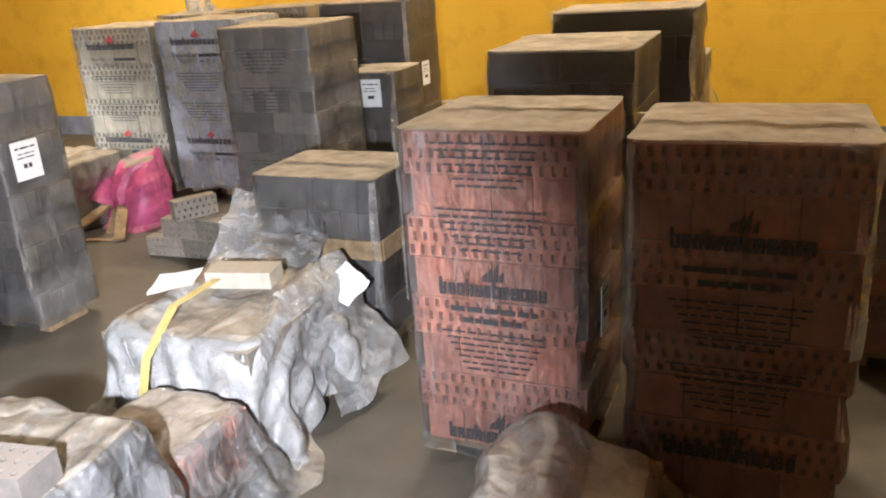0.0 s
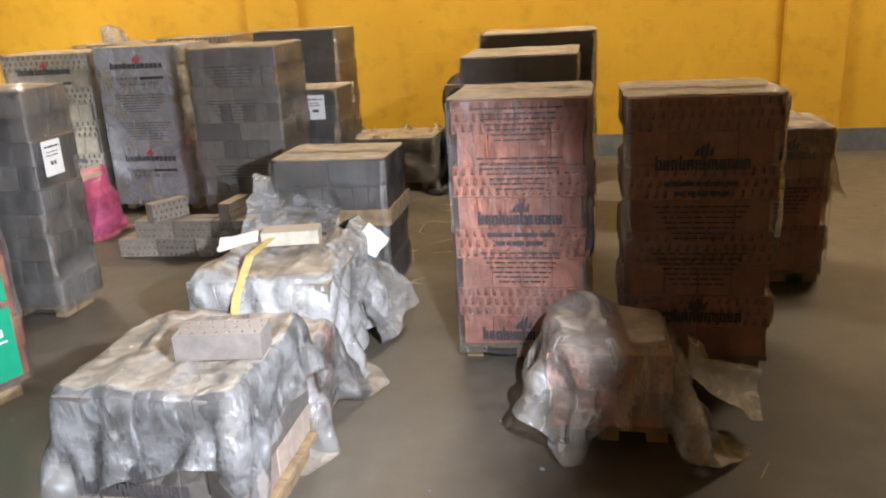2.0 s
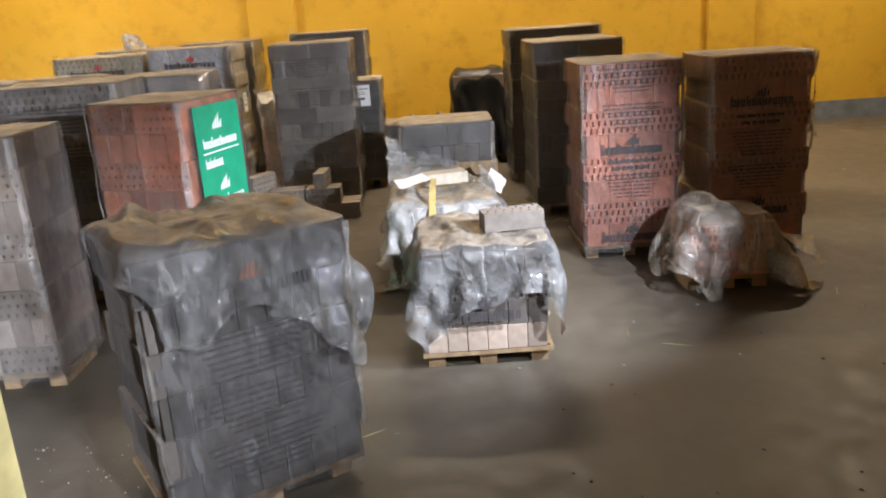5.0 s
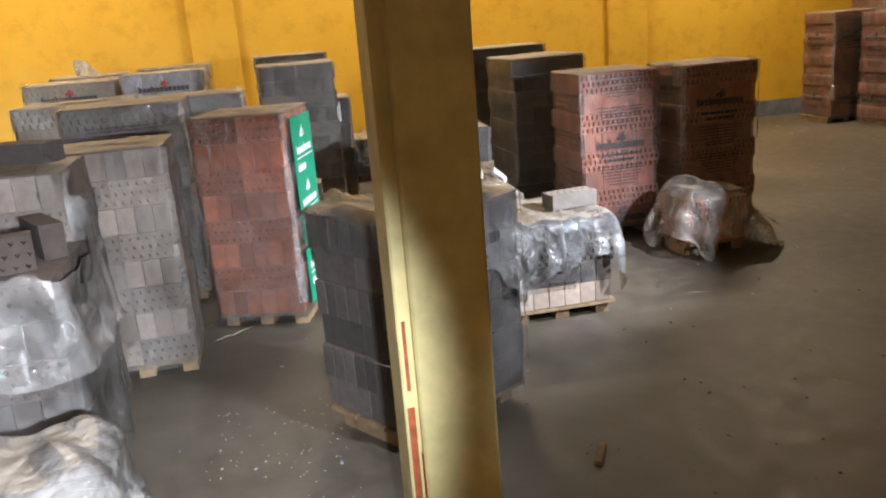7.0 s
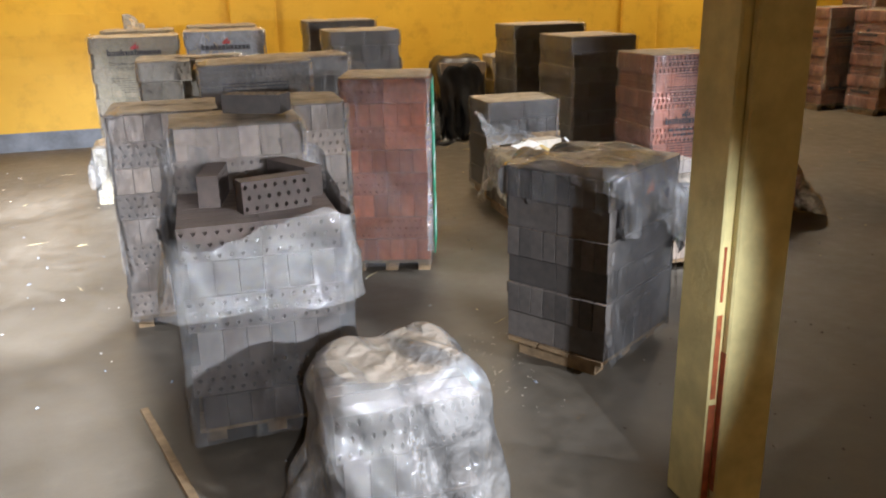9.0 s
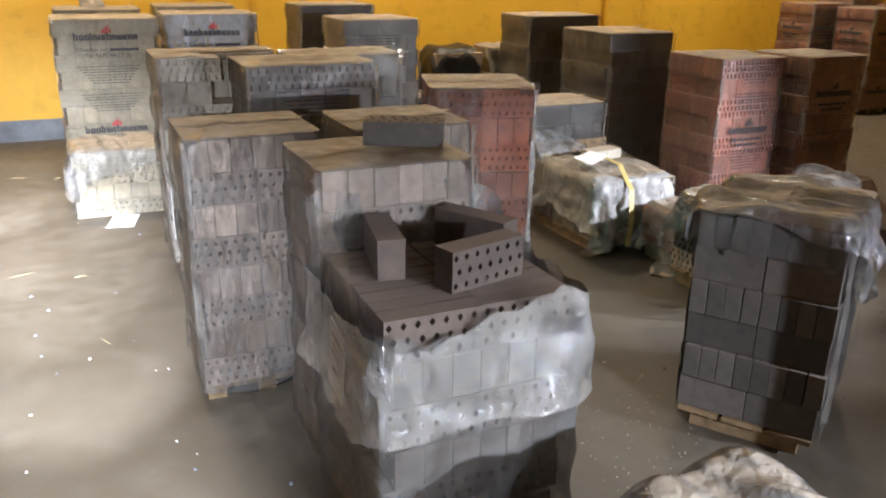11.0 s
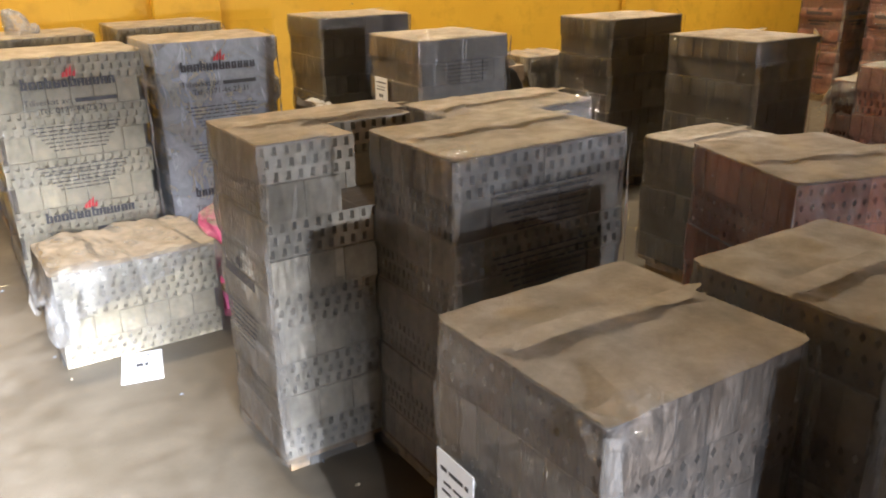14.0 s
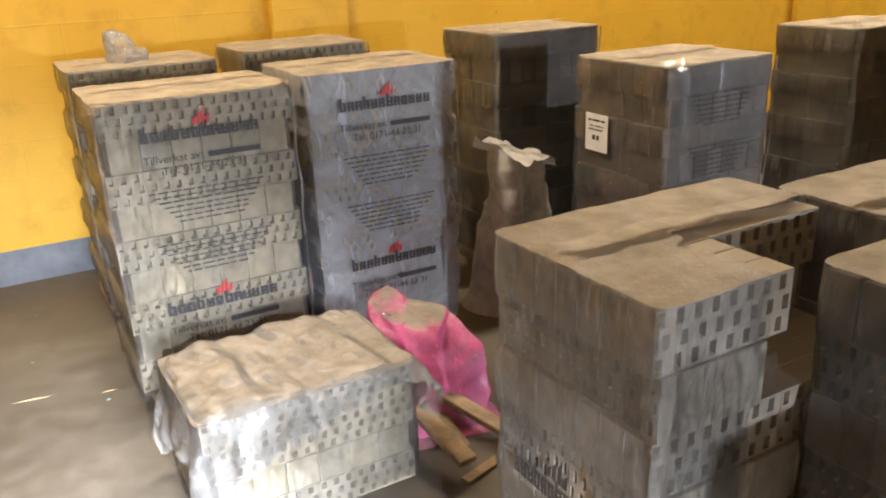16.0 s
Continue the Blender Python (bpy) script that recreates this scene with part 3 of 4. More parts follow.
def brick_stack(x0, x1, y0, y1, H, material, label, seed, turn=0.0, slot=True, film=M_FILM, group="wrapped brick stacks",
                prints=(), words=False, ink=M_INK, flame_ink=M_INK, torn=None, courses=None, missing=None, on_pallet=True, amp=1.0,
                swap=0, skirt=0.0, step=0.024, course_material=None, film_label="", pattern=None, holes=True, seam=True, cross=0.085, film_from=-0.03):
    """Courses of bricks on edge, alternately lengthwise and crosswise, under film, on a pallet."""
    w, d = x1 - x0, y1 - y0
    base = 0.08 if on_pallet else 0.0
    at = pose((x0 + x1) / 2, (y0 + y1) / 2, 0, 0, 0, turn)
    if on_pallet:
        pallet(at, w, d)
    top = empty("brick_stack", at @ pose(0, 0, base), label, "brick stack", group)
    n = courses or round((H - base) / 0.122)
    ch = (H - base) / n
    rng = random.Random(seed)
    nd, nw = max(4, round(d / 0.064)), max(3, round(w / cross))
    bd, bw = d / nd, w / nw
    g = 0.0018
    made = {}

    def mesh(kind, mat):
        if (kind, mat.name) not in made:
            cells = (8, 3, True) if slot else (7, 3, False)
            if kind == "long":
                made[kind, mat.name] = brick_mesh("brick", w / 2 - g, bd - g, ch - g, mat)
            elif kind == "long_holes":
                made[kind, mat.name] = brick_mesh("brick", w / 2 - g, bd - g, ch - g, mat, cells)
            elif kind == "cross":
                made[kind, mat.name] = brick_mesh("brick", d / 2 - g, bw * (1 - 2 * step / w) - g, ch - g, mat)
            else:
                made[kind, mat.name] = brick_mesh("brick", d / 2 - g, bw * (1 - 2 * step / w) - g, ch - g, mat, cells)
        return made[kind, mat.name]

    def lengthwise(c):
        return pattern[n - 1 - c] == "l" if pattern else (n - 1 - c + swap) % 2 == 0

    def film_inset(z):
        return 0 if lengthwise(min(n - 1, max(0, int(z / ch)))) else step * 0.85

    for c in range(n):
        z = c * ch
        mat = course_material(c, n) if course_material else material
        sx, sy = rng.uniform(-0.006, 0.006), rng.uniform(-0.006, 0.006)
        if lengthwise(c):
            for j in range(nd):
                for i in (0, 1):
                    if missing and missing(i / 1.0, j / (nd - 1), c, n):
                        continue
                    x, y = -w / 4 + i * w / 2, -d / 2 + (j + 0.5) * bd
                    front = j == 0 or (missing and missing(i / 1.0, (j - 1) / (nd - 1), c, n))
                    ob = put_brick(mesh("long_holes" if front and holes else "long", mat), top, x + sx, y + sy + rng.uniform(-0.002, 0.002), z)
        else:
            k = 1 - 2 * step / w
            for i in range(nw):
                for j in (0, 1):
                    if missing and missing(i / (nw - 1), j / 1.0, c, n):
                        continue
                    x, y = (-w / 2 + (i + 0.5) * bw) * k, -d / 4 + j * d / 2
                    outer = i == 0 and holes
                    put_brick(mesh("cross_holes" if outer else "cross", mat), top, x + sx, y + sy + rng.uniform(-0.002, 0.002), z, -90 if outer else 90)
    if film:
        f = film_shell("film", w, d, film_from, H - base, seed, film, top, film_label, amp, torn, skirt, film_inset)
        if seam:
            for cx, cy in ((-1, -1), (1, -1)):
                tall = (H - base) * rng.uniform(0.5, 0.98)
                fold = drop_fold("film_fold", rng.uniform(0.015, 0.05), tall, seed * 3 + cx, f)
                fold.matrix_basis = pose(cx * (w / 2 + 0.012), cy * (d / 2 + 0.012), H - base - tall, 0, 0, -45 * cx)
            sheet("film_seam", w * 0.96, 0.05, seed + 50, M_FILM, f, "", pose(0, d * rng.uniform(-0.1, 0.1), H - base + 0.024, 0, 0, rng.uniform(-3, 3)), 0.012)
            for cx, cy in ((-1, -1), (1, -1)):
                if rng.random() < 0.5:
                    sheet("film_ear", 0.1, 0.08, seed + 60 + cx, M_FILM, f, "", pose(cx * (w / 2 - 0.02), cy * (d / 2 + 0.002), H - base + 0.005, rng.uniform(25, 60), cx * rng.uniform(10, 40), rng.uniform(-40, 40)), 0.03)
        for face, layout in prints:
            if face == "S":
                printed(f, pose(0, -d / 2 - 0.021, 0), w, H - base, seed, layout, ink, flame_ink, words)
            elif face == "W":
                printed(f, pose(-w / 2 - 0.021, 0, 0, 0, 0, -90), d, H - base, seed, layout, ink, flame_ink, words)
            elif face == "E":
                printed(f, pose(w / 2 + 0.021, 0, 0, 0, 0, 90), d, H - base, seed, layout, ink, flame_ink, words)
    return top


def tag(parent, m, w=0.1, h=0.13, seed=1):
    """A paper label stuck on the wrap."""
    t = link_mesh("paper_label", *boxes([(-w / 2, w / 2, -0.003, 0, -h / 2, h / 2)]), M_PAPER, parent, "white paper delivery label")
    t.matrix_basis = m
    rows = [(w * 0.75, h * 0.3, 0.008), (w * 0.6, h * 0.16, 0.005), (w * 0.7, h * 0.06, 0.005), (w * 0.35, -h * 0.2, 0.02)]
    s = link_mesh("small_print", *boxes([(a, b, -0.0042, -0.0031, e, f) for a, b, _, _, e, f in word_bars(rows, seed)]), M_INK, t)
    tagged(s, kind="stuff")
    return t


# ---- things ----
W_GROUP = "red stacks"
r1 = brick_stack(-0.42, 0.11, 2.02, 2.54, 1.08, M_RED, "salmon-red perforated bricks stacked in clear printed film", 1, prints=(("S", RED_LAYOUT),), group=W_GROUP, cross=0.125)
tag(r1, pose(0.285, -0.1, 0.45, 0, 0, 90), 0.1, 0.16)
r2 = brick_stack(0.24, 0.78, 1.95, 2.42, 1.08, M_RED, "salmon-red perforated bricks in clear film with large print", 2, prints=(("S", RED_LAYOUT_B),), group=W_GROUP, cross=0.125)
r3 = brick_stack(0.86, 1.24, 2.98, 3.45, 0.78, M_RED, "short red brick stack with loose film gathered on top", 3, prints=(("S", (("logo", 0.8), ("text", 0.6))),), group=W_GROUP, cross=0.125)
drape("loose_film", 0.38, 0.47, 0.78, 0.62, 0.7, 31, M_DRAPE, r3, "crumpled film", bunch=0.75, wrinkle=0.25, m=pose(0, 0, -0.08))

d1 = brick_stack(-0.53, 0.05, 3.1, 3.75, 1.16, M_DARK, "charcoal brick stack in tight dusty film", 4, slot=False, amp=0.8, holes=False, step=0.01, film=M_HAZE)
d2 = brick_stack(-0.57, 0.15, 4.25, 4.75, 1.22, M_DARK, "dark brown brick stack with uneven top in film", 5, slot=False, holes=False, step=0.01)
n1 = brick_stack(-1.85, -1.1, 5.15, 5.65, 0.42, M_DARK, "low charcoal brick stack under crumpled dusty film", 6, slot=False, prints=(("S", (("logo", 0.5),)),), holes=False, step=0.01)
drape("loose_film", 0.75, 0.5, 0.42, 1.0, 0.8, 61, M_DRAPE, n1, "crumpled dusty film", bunch=0.75, wrinkle=0.28, crease=0.06, m=pose(0, 0, -0.08))
bb = brick_stack(-1.0, -0.5, 5.25, 5.7, 0.82, M_BROWN, "brown bricks half covered by torn black plastic", 7, slot=False, film=None, holes=False)
drape("black_plastic", 0.5, 0.45, 0.86, 1.2, 1.15, 71, M_BLACKFILM, bb, "glossy black plastic sheet", bunch=0.8, wrinkle=0.22, off=(-0.03, -0.04), turn=12, crease=0.03, m=pose(0, 0, -0.08))
o1 = brick_stack(-0.35, 0.1, 5.35, 5.75, 0.85, M_BROWN, "brown bricks with loose film hanging down the side", 8, slot=False, holes=False)
drape("loose_film", 0.45, 0.4, 0.85, 0.75, 0.9, 81, M_DRAPE, o1, "crumpled film", bunch=0.75, wrinkle=0.25, off=(0.06, -0.1), m=pose(0, 0, -0.08))

K1 = brick_stack(-2.38, -1.8, 3.8, 4.33, 1.24, M_GREY, "grey brick stack in smooth dusty film with white label", 9, prints=(("S", DIM),), ink=M_DARK, holes=False, step=0.014, film=M_HAZE)
tag(K1, pose(-0.315, 0.1, 0.86, 0, 0, -90), 0.14, 0.16)
L1 = brick_stack(-2.4, -1.75, 4.95, 5.45, 1.29, M_DARK, "tall dark brick stack wrapped in film near the wall", 10, slot=False, prints=(("S", DIM),), holes=False, step=0.01)
tag(L1, pose(0.35, -0.05, 0.72, 0, 0, 90), 0.12, 0.16)
Mm = brick_stack(-1.97, -1.63, 4.45, 4.85, 0.9, M_DARK, "narrow dark brick stack in film with paper label", 11, slot=False, holes=False, step=0.01)
tag(Mm, pose(0.02, -0.225, 0.7, 0, 0, 8), 0.13, 0.17)
bag = empty("plastic_bag", pose(-2.52, 4.62, 0), "crumpled translucent plastic sack standing between brick stacks", "plastic bag")
crumple("sack", 0.15, 0.15, 0.82, 12, M_WHITE, bag, "", 0, 1.3, 0.35)
sheet("sack_mouth", 0.34, 0.3, 68, M_WHITE, bag, "open crumpled mouth of the sack", pose(0, -0.02, 0.8, 20, 15, 30), 0.1)

F1 = brick_stack(-4.32, -3.6, 4.6, 5.1, 1.22, M_CREAM, "cream bricks in clear film with printed maker's text", 13, prints=(("S", FULL),), words=True, flame_ink=M_REDINK, group="cream stacks", cross=0.125)
G1 = brick_stack(-3.53, -2.85, 4.6, 5.12, 1.24, M_CREAM, "cream bricks in milky wrinkled film with printed text", 14, prints=(("S", FULL),), words=True, flame_ink=M_REDINK, group="cream stacks", film=film_material("bluish_polythene", (0.6, 0.62, 0.66), 0.25, 0.6), cross=0.125)
tag(G1, pose(0.362, -0.05, 0.68, 0, 0, 90), 0.13, 0.16)
F2 = brick_stack(-4.3, -3.65, 5.5, 6.0, 1.24, M_CREAM, "cream brick stack behind, under dusty film", 15, group="cream stacks", cross=0.125)
G2 = brick_stack(-3.5, -2.85, 5.5, 6.0, 1.26, M_CREAM, "cream brick stack behind, under dusty film", 16, group="cream stacks", cross=0.125)
crumple("loose_film", 0.12, 0.1, 0.13, 17, M_MILKY, F2, "film gathered in a tuft", 1.15)
E1 = brick_stack(-4.3, -3.61, 3.64, 4.12, 0.44, M_CREAM, pattern="llcl", label="low cream brick stack under loose milky film", seed=18, courses=4, on_pallet=False, film=None, group="cream stacks", cross=0.125)
film_shell("film", 0.7, 0.49, 0.02, 0.43, 18, M_FILM, E1, "clear film", 1.0)
drape("loose_film", 0.72, 0.51, 0.445, 0.98, 0.72, 19, M_DRAPE, E1, "dusty milky film draped over the top", bunch=0.85, wrinkle=0.2, turn=5)

pink = empty("plastic_bag", pose(-3.42, 4.02, 0), "torn pink plastic sack lying against broken planks", "plastic bag")
crumple("sack", 0.25, 0.22, 0.36, 20, M_PINK, pink, "", 0, 1.6, 0.6)
sheet("torn_flap", 0.3, 0.25, 67, M_PINK, pink, "torn pink film", pose(-0.05, -0.12, 0.24, 50, 20, 15), 0.06)
for i, (px, py, rz, tilt) in enumerate(((-3.42, 3.78, 20, 38), (-3.3, 3.72, 35, 22), (-3.5, 3.7, 5, 10))):
    board = empty("plank", pose(px, py, 0.06 + 0.03 * i, 0, -tilt, rz + 90), "broken raw timber plank leaning on a plastic sack", "plank", "broken planks")
    block("board", (-0.2, 0.2, -0.035, 0.035, -0.012, 0.012), M_WOOD, board, bevel=0.003)

C1 = brick_stack(-3.82, -3.18, 2.36, 2.8, 1.16, M_PALE, "pale grey brick stack in torn film, top bricks taken", 21, missing=lambda i, j, c, n: c >= n - 2 and 0.3 < i and j < 0.5 and c > n - 4,
                 torn=lambda x, y, z: (z > 0.55 and x > -0.08 and y < 0.02) or ((y + 0.02) ** 2 + (z - 0.62) ** 2 < 0.006 and x < -0.25), prints=(("W", (("logo", 0.55), ("text", 0.45))),), film=M_HAZE, step=0.01, cross=0.125)
B1 = brick_stack(-3.46, -2.82, 1.88, 2.34, 1.16, M_GREY, "grey brick stack in tight film with dusty top", 22, prints=(("S", DIM),), step=0.01, film=M_HAZE, cross=0.125)
B2 = brick_stack(-3.12, -2.5, 2.37, 2.7, 1.15, M_GREY, "grey brick stack in dusty film with paper label", 23, holes=False, step=0.014, film=M_HAZE)
tag(B2, pose(0.335, -0.06, 0.74, 0, 0, 90), 0.14, 0.17)
A1 = brick_stack(-3.89, -3.4, 0.86, 1.3, 1.04, M_BROWN, "brown-grey perforated brick stack in clear film", 24, slot=False, swap=1, step=0.01, film=M_HAZE)
tag(A1, pose(-0.272, 0.12, 0.62, 0, 0, -90), 0.12, 0.2)
A2s = brick_stack(-3.3, -2.82, 0.78, 1.2, 1.05, M_BROWN, "brown-grey perforated brick stack in clear film", 25, slot=False, swap=1, step=0.01, film=M_HAZE)

T_AT = (-2.45, 1.49)
T1 = brick_stack(T_AT[0] - 0.235, T_AT[0] + 0.235, T_AT[1] - 0.24, T_AT[1] + 0.24, 1.1, M_ORANGE, "orange-red perforated bricks in film with green printed sleeve", 26, turn=-18, slot=False, amp=0.7, step=0.01)
sleeve = link_mesh("green_sleeve", *boxes([(0.252, 0.256, -0.18, 0.19, 0.34, 0.99), (0.252, 0.256, -0.18, 0.19, 0.02, 0.31)]), M_GREEN, T1, "green printed plastic sleeve")
white = []
for z, h in ((0.8, 0.035), (0.71, 0.035), (0.53, 0.035), (0.44, 0.035), (0.2, 0.035), (0.11, 0.035)):
    wide = 0.28 if round(z * 100) in (80, 53, 20) else 0.14
    white += [(a - (0.28 - wide) / 2, b - (0.28 - wide) / 2, y0, y1, e, f) for a, b, y0, y1, e, f in logo_bar(wide, z, h, 5)]
    if wide > 0.2:
        white.append((-0.15, 0.15, -0.0008, 0, z - 0.025, z - 0.019))
wm = link_mesh("white_print", *boxes(white), M_WHITEINK, sleeve, "white printed bars")
tagged(wm, kind="stuff")
wm.matrix_basis = pose(0.2575, 0.005, 0, 0, 0, 90)
for z in (0.88, 0.6, 0.27):
    vs, fs = flame(z, 0.07)
    link_mesh("flame_mark", vs, fs, M_WHITEINK, sleeve).matrix_basis = pose(0.2578, -0.01, 0, 0, 0, 90)

H1 = brick_stack(-3.6, -3.1, 0.2, 0.6, 1.06, M_BROWN, "brown-grey brick stack under wrinkled film", 27, slot=False, swap=1, step=0.01, film=M_HAZE)
J1 = brick_stack(-3.6, -3.06, -0.34, 0.17, 0.82, M_BROWN_SHADED, "opened brown brick stack with film pulled down round it", 28, slot=False, film=None)
film_shell("film", 0.58, 0.55, -0.04, 0.9, 28, M_HAZE, J1, "clear film torn open at the top", 2.2, lip=lambda x, y: 0.68 + 0.24 * min(1.0, max(0.0, (y + 0.2 - 0.5 * x) / 0.4)))
film_shell("loose_film", 0.6, 0.57, 0.44, 0.76, 29, M_DRAPE, J1, "film pulled down in folds", 3.0, skirt=0.06, lip=lambda x, y: 0.72 + 0.05 * math.sin(9 * x))
tag(J1, pose(-0.31, 0.0, 0.52, 0, 12, -90), 0.13, 0.22)


def loose_brick(x, y, z, rx, ry, rz, material, label, slot=False):
    me = brick_mesh("brick", 0.25, 0.12, 0.062, material) if slot is None else None
    b = empty("loose_brick", pose(x, y, z, rx, ry, rz), label, "brick", "loose bricks")
    vs = brick_mesh("brick", 0.25, 0.075, 0.115, material, (7, 3, False)) if me is None else me
    ob = put_brick(vs, b, 0, 0, 0)
    return b


loose_brick(-3.28, 0.34, 1.122, -90, 0, -28, M_DARK, "dark perforated brick lying on a wrapped stack")
loose_brick(-0.92, 0.9, 0.557, -90, 0, 8, M_DARK, "dark perforated brick lying on a film-covered stack")
for bx, by, bz, rz in ((-3.46, 0.03, 0.82, 80), (-3.16, 0.05, 0.82, 118), (-3.26, -0.18, 0.82, 14)):
    loose_brick(bx, by, bz - 0.002, 0, 0, rz, M_BROWN_SHADED, "brown perforated brick standing loose on an opened stack")

P1 = brick_stack(-3.24, -2.84, -1.16, -0.8, 0.5, M_DARK, "low dark brick stack under a loose milky plastic sheet", 30, slot=False, film=None)
drape("loose_film", 0.42, 0.38, 0.56, 0.98, 0.95, 33, M_DRAPE, P1, "loose milky plastic sheet with folds", bunch=0.85, wrinkle=0.25, off=(-0.04, -0.03), turn=25, crease=0.045, m=pose(0, 0, -0.08))
crumple("film_clump", 0.12, 0.1, 0.2, 41, M_WHITE, P1, "crumpled ball of white film", -0.078, 1.0, 0.6, pose(-0.14, -0.36, 0))
crumple("dark_film_scrap", 0.05, 0.1, 0.12, 42, M_BLACKFILM, P1, "scrap of black film", -0.078, 1.0, 0.6, pose(-0.33, -0.2, 0))

Q1 = brick_stack(-2.2, -1.6, -0.215, 0.265, 0.84, M_DARK, "charcoal brick stack in printed film with loose top", 34, turn=33, slot=False, prints=(("S", (("logo", 0.8), ("text", 0.66), ("text", 0.45), ("text", 0.25))), ("E", DIM)), flame_ink=M_RUST, holes=False, step=0.01, torn=lambda x, y, z: x < -0.27 and z < 0.64)
drape("loose_film", 0.62, 0.5, 0.85, 0.78, 0.74, 35, M_CLEAR, Q1, "crumpled film", bunch=0.8, wrinkle=0.28, off=(0.05, -0.03), crease=0.05, m=pose(0, 0, -0.08))

def s_course(c, n):
    return M_BROWN if c == 0 else M_DARK
S1 = brick_stack(-1.33, -0.8, 0.7, 1.28, 0.5, M_DARK, "low stack of dark and tan bricks under draped film", 36, courses=4, slot=True, course_material=s_course, film=None, pattern="clcc")
S1_film = drape("draped_film", 0.54, 0.59, 0.505, 0.86, 0.92, 36, M_CLEAR, S1, "clear loose film hanging over the edges", bunch=0.95, wrinkle=0.14, turn=6, m=pose(0, 0, -0.08))
printed(S1_film, pose(-0.02, -0.33, 0.05), 0.5, 0.42, 36, (("logo", 0.42),), M_INK, M_INK)


X1 = brick_stack(-1.5, -0.9, 1.8, 2.5, 0.42, M_GREY, "grey bricks under a heap of torn milky film and yellow strap", 37, courses=3, film=None)
drape("loose_film", 0.6, 0.7, 0.43, 1.08, 1.12, 38, M_TORN, X1, "torn milky film heaped over bricks", bunch=0.82, wrinkle=0.26, off=(0.04, -0.02), turn=8, crease=0.05, m=pose(0, 0, -0.08))
X0 = brick_stack(-1.2, -0.85, 1.36, 1.7, 0.3, M_RED, "few red bricks under torn film", 39, courses=2, film=None)
drape("loose_film", 0.36, 0.35, 0.31, 0.76, 0.74, 40, M_DRAPE, X0, "torn clear film", bunch=0.82, wrinkle=0.25, turn=-10, m=pose(0, 0, -0.08))
ribbon("strap", [(-0.02, 0.2, 0.41), (-0.04, 0.0, 0.43), (-0.05, -0.25, 0.42), (-0.06, -0.4, 0.3), (-0.08, -0.45, 0.12), (-0.1, -0.46, -0.03)], 0.035, M_STRAP, X1, "yellow packing strap")
sheet("paper_sheet", 0.17, 0.14, 62, M_PAPER, X1, "crumpled white paper", pose(-0.16, -0.1, 0.44, 6, -8, 20), 0.02)
sheet("paper_sheet", 0.12, 0.13, 63, M_PAPER, X1, "white paper label", pose(0.33, 0.24, 0.34, 40, 45, 10), 0.015)
sheet("loose_film", 0.5, 0.4, 64, M_MILKY, X1, "torn milky film", pose(0.35, 0.15, 0.2, 10, 62, 0), 0.07)
sheet("loose_film", 0.45, 0.35, 65, M_MILKY, X1, "torn milky film", pose(-0.1, 0.42, 0.45, 30, 5, 10), 0.08)
loose_brick(-1.18, 2.2, 0.47, 0, 0, 12, M_PALE, "tan brick lying on film-covered bricks", None)

Hb = brick_stack(-1.42, -0.86, 2.65, 3.08, 0.74, M_DARK, "dark brick stack with wooden band and loose film cover", 42, courses=5, prints=(), holes=False, step=0.01)
block("wooden_band", (-0.3, 0.3, -0.24, -0.228, 0.34, 0.42), M_WOOD, Hb, "raw timber batten")
block("wooden_band", (0.292, 0.304, -0.225, 0.22, 0.34, 0.42), M_WOOD, Hb, "raw timber batten")

loose = [(-2.7 + 0.262 * i, 3.46 + 0.085 * j, 0.117 * k) for k in range(2) for i in range(4 - k) for j in range(3 - k)]
for i, (bx, by, bz) in enumerate(loose):
    loose_brick(bx + 0.13 * (bz > 0), by, bz, 0, 0, random.Random(i).uniform(-4, 4), M_GREY, "grey perforated brick in a loose pile on the floor")
loose_brick(-2.5, 3.5, 0.235, 0, 0, 60, M_GREY, "grey perforated brick lying askew on a pile")
loose_brick(-2.05, 3.5, 0.235, 0, 0, 85, M_GREY, "grey perforated brick on top of a pile")

V1 = brick_stack(-0.03, 0.37, 1.38, 1.72, 0.34, M_RED, "short red brick stack under a large crumpled plastic bag", 43, courses=2, film=None)
drape("loose_film", 0.41, 0.36, 0.38, 0.8, 0.74, 44, M_BAG, V1, "large crumpled translucent bag", bunch=0.72, wrinkle=0.3, off=(0.03, 0), turn=15, crease=0.07, m=pose(0, 0, -0.08))
sheet("loose_film", 0.3, 0.25, 45, M_MILKY, V1, "trailing film", pose(0.38, 0.0, 0.12, 15, 30, 0), 0.08)

for rx0, ry0, hh, sd in ((4.0, 5.35, 1.25, 46), (4.25, 4.7, 1.22, 47), (4.62, 5.35, 1.5, 48), (4.9, 4.7, 1.25, 49)):
    brick_stack(rx0, rx0 + 0.55, ry0, ry0 + 0.5, hh, M_RED, "red brick stack in clear film by the far wall", sd, prints=(("S", RED_LAYOUT_B), ("W", RED_LAYOUT_B)), group=W_GROUP)

note = empty("paper_sheet", pose(-4.03, 3.48, 0.002, 0, 0, -13), "white printed delivery note lying on the floor", "paper")
link_mesh("sheet", *boxes([(-0.085, 0.085, -0.14, 0.14, 0, 0.002)]), M_PAPER, note)

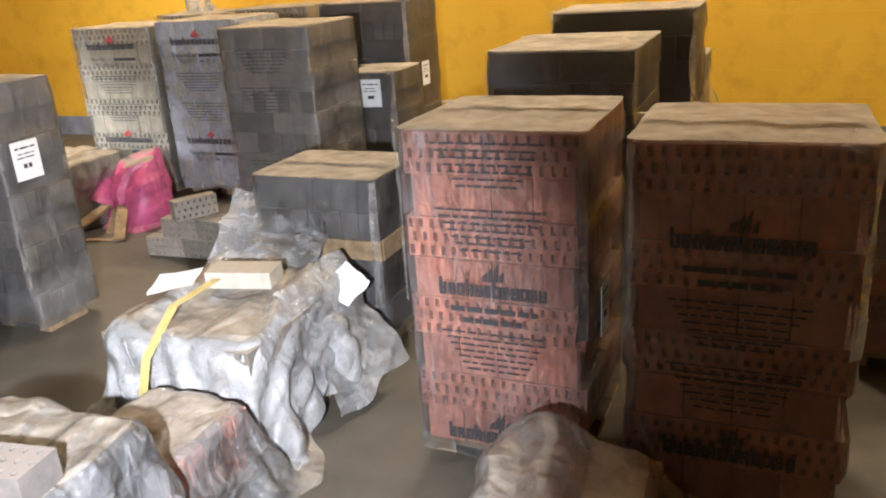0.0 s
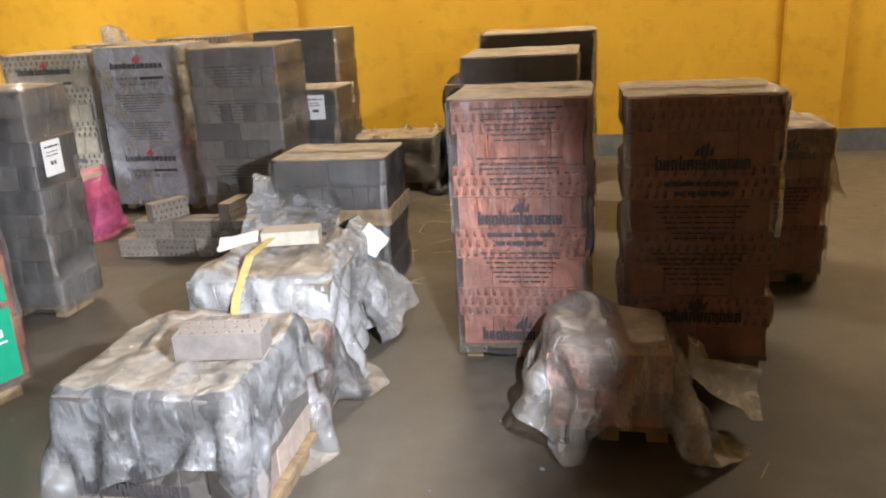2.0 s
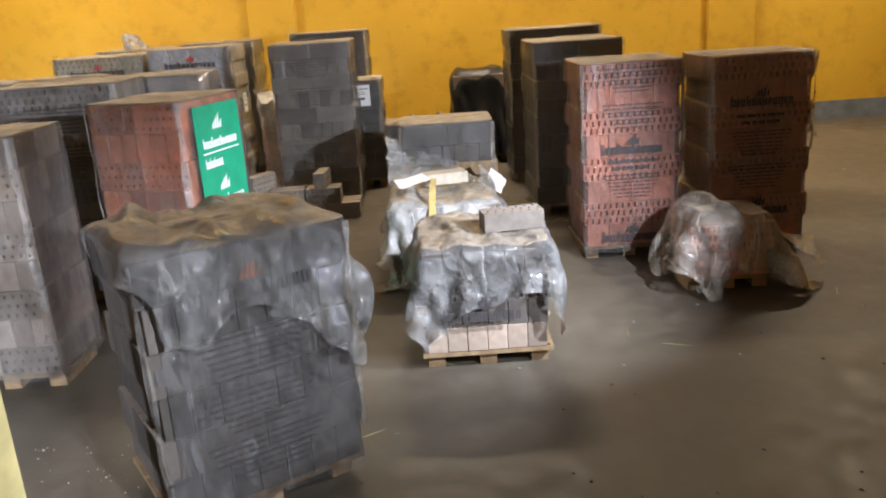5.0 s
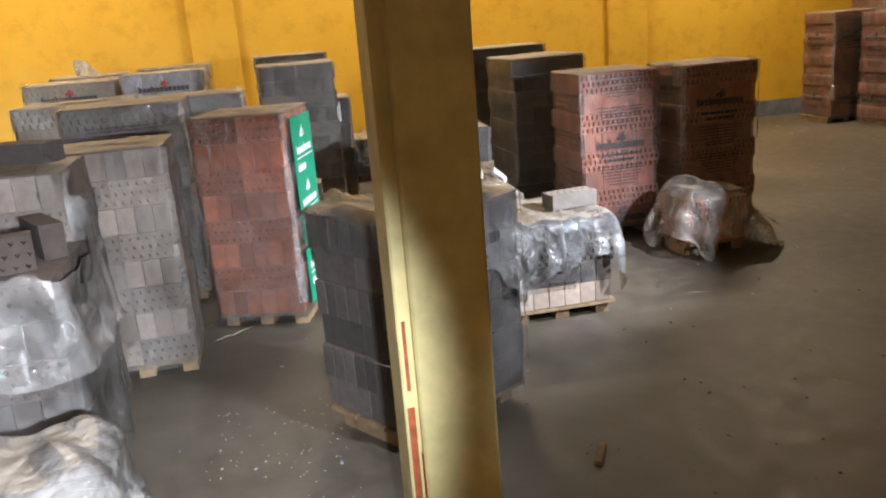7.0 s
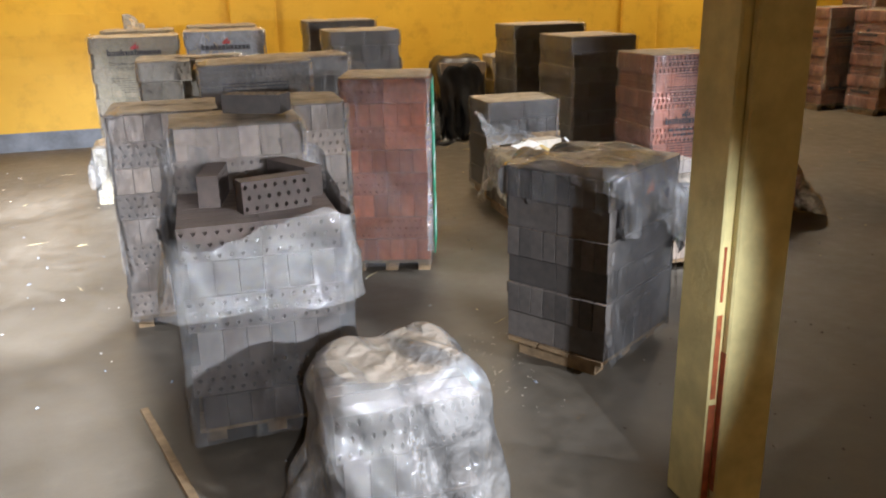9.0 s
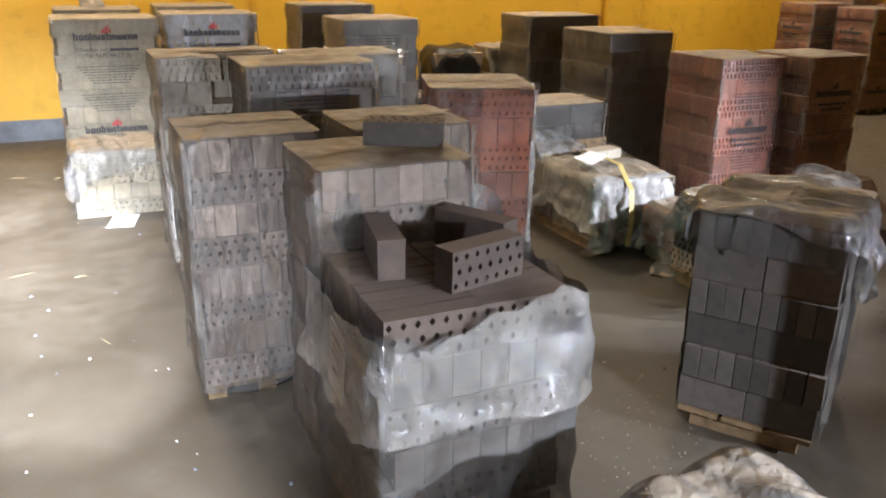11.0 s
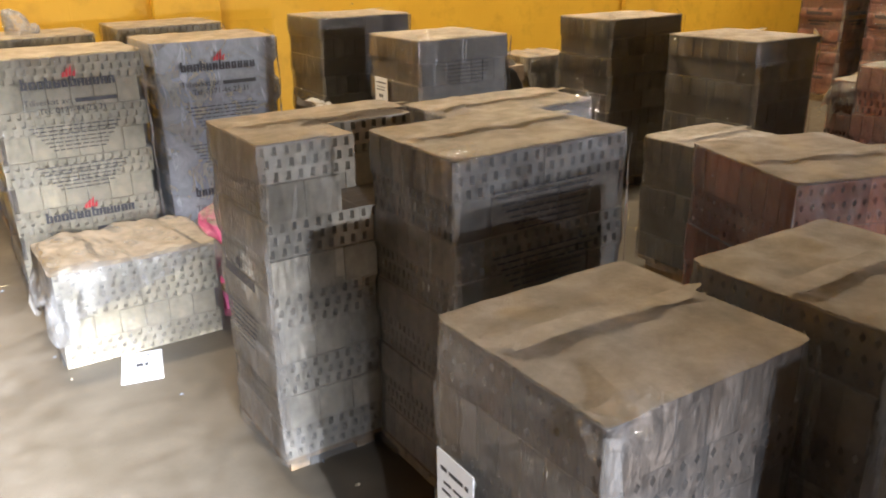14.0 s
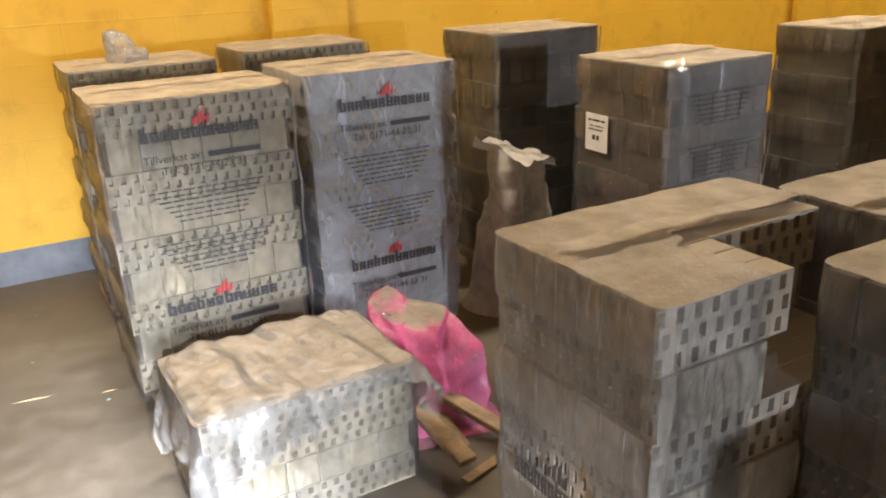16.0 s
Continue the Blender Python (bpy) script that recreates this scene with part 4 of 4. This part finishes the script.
# sticks, laths, straw and grit on the floor
for sx, sy, rz, ln, wd in ((-3.72, -0.32, 105, 0.72, 0.03), (-1.42, -0.52, 60, 0.13, 0.025), (-3.35, 3.55, 15, 0.3, 0.04), (-2.3, 5.0, 10, 0.4, 0.05)):
    lath = empty("wooden_lath", pose(sx, sy, 0, 0, 0, rz), "thin raw timber lath lying on the floor", "lath", "laths on the floor")
    block("lath", (-ln / 2, ln / 2, -wd / 2, wd / 2, 0.0, 0.014), M_WOOD, lath, bevel=0.002)


def scatter(name, n, seed, x0, x1, y0, y1, lo, hi, thin, material, label):
    rng = random.Random(seed)
    vs, fs = [], []
    for _ in range(n):
        x, y, a = rng.uniform(x0, x1), rng.uniform(y0, y1), rng.uniform(0, 6.3)
        l, w = rng.uniform(lo, hi), rng.uniform(0.3, 1.0) * thin
        c, s = math.cos(a), math.sin(a)
        k = len(vs)
        for u, v, z in ((-l, -w, 0.0005), (l, -w * 0.6, 0.0005), (l * 0.8, w, 0.0005), (-l * 0.7, w * 0.8, 0.0005), (-l * 0.2, 0, w * 0.8 + 0.002)):
            vs.append((x + u * c - v * s, y + u * s + v * c, z))
        fs += [(k, k + 1, k + 4), (k + 1, k + 2, k + 4), (k + 2, k + 3, k + 4), (k + 3, k, k + 4), (k + 3, k + 2, k + 1, k)]
    return tagged(link_mesh(name, vs, fs, material), label, "debris", kind="stuff")


scatter("floor_grit", 420, 1, -6.5, 5.5, -4.5, 6.2, 0.004, 0.012, 0.008, M_DADO, "dark grit and crumbs scattered on the floor")
scatter("brick_chips", 70, 2, -6.0, 4.5, -4.0, 6.0, 0.004, 0.012, 0.008, M_CREAM, "pale brick chips scattered on the floor")
scatter("straw_wisps", 60, 5, -1.0, -0.2, 2.9, 5.0, 0.05, 0.16, 0.003, M_STRAW, "dry straws strewn between the stacks")
scatter("straw", 60, 3, -5.0, 4.0, -3.0, 6.2, 0.03, 0.1, 0.0018, M_STRAW, "dry straws scattered on the floor")
scatter("film_scraps", 34, 4, -5.2, -3.9, -1.5, 1.8, 0.003, 0.009, 0.005, M_PAPER, "small scraps of white film on the floor")
scatter("plaster_crumbs", 90, 6, -2.75, -2.2, -0.5, 0.3, 0.0015, 0.004, 0.003, M_PALE, "pale plaster crumbs scattered beside a brick stack")
scatter("brick_crumbs", 70, 7, -2.2, 0.8, -1.2, 0.6, 0.003, 0.01, 0.006, M_BROWN_SHADED, "small dark crumbs scattered on the floor")
note_print = [(a, b, e, f, 0.0021, 0.0026) for a, b, _, _, e, f in word_bars([(0.12, 0.1, 0.008), (0.1, 0.07, 0.006), (0.13, 0.05, 0.006), (0.05, 0.0, 0.03), (0.11, -0.08, 0.006)], 9)]
tagged(link_mesh("small_print", *boxes(note_print), M_INK, note), kind="stuff")
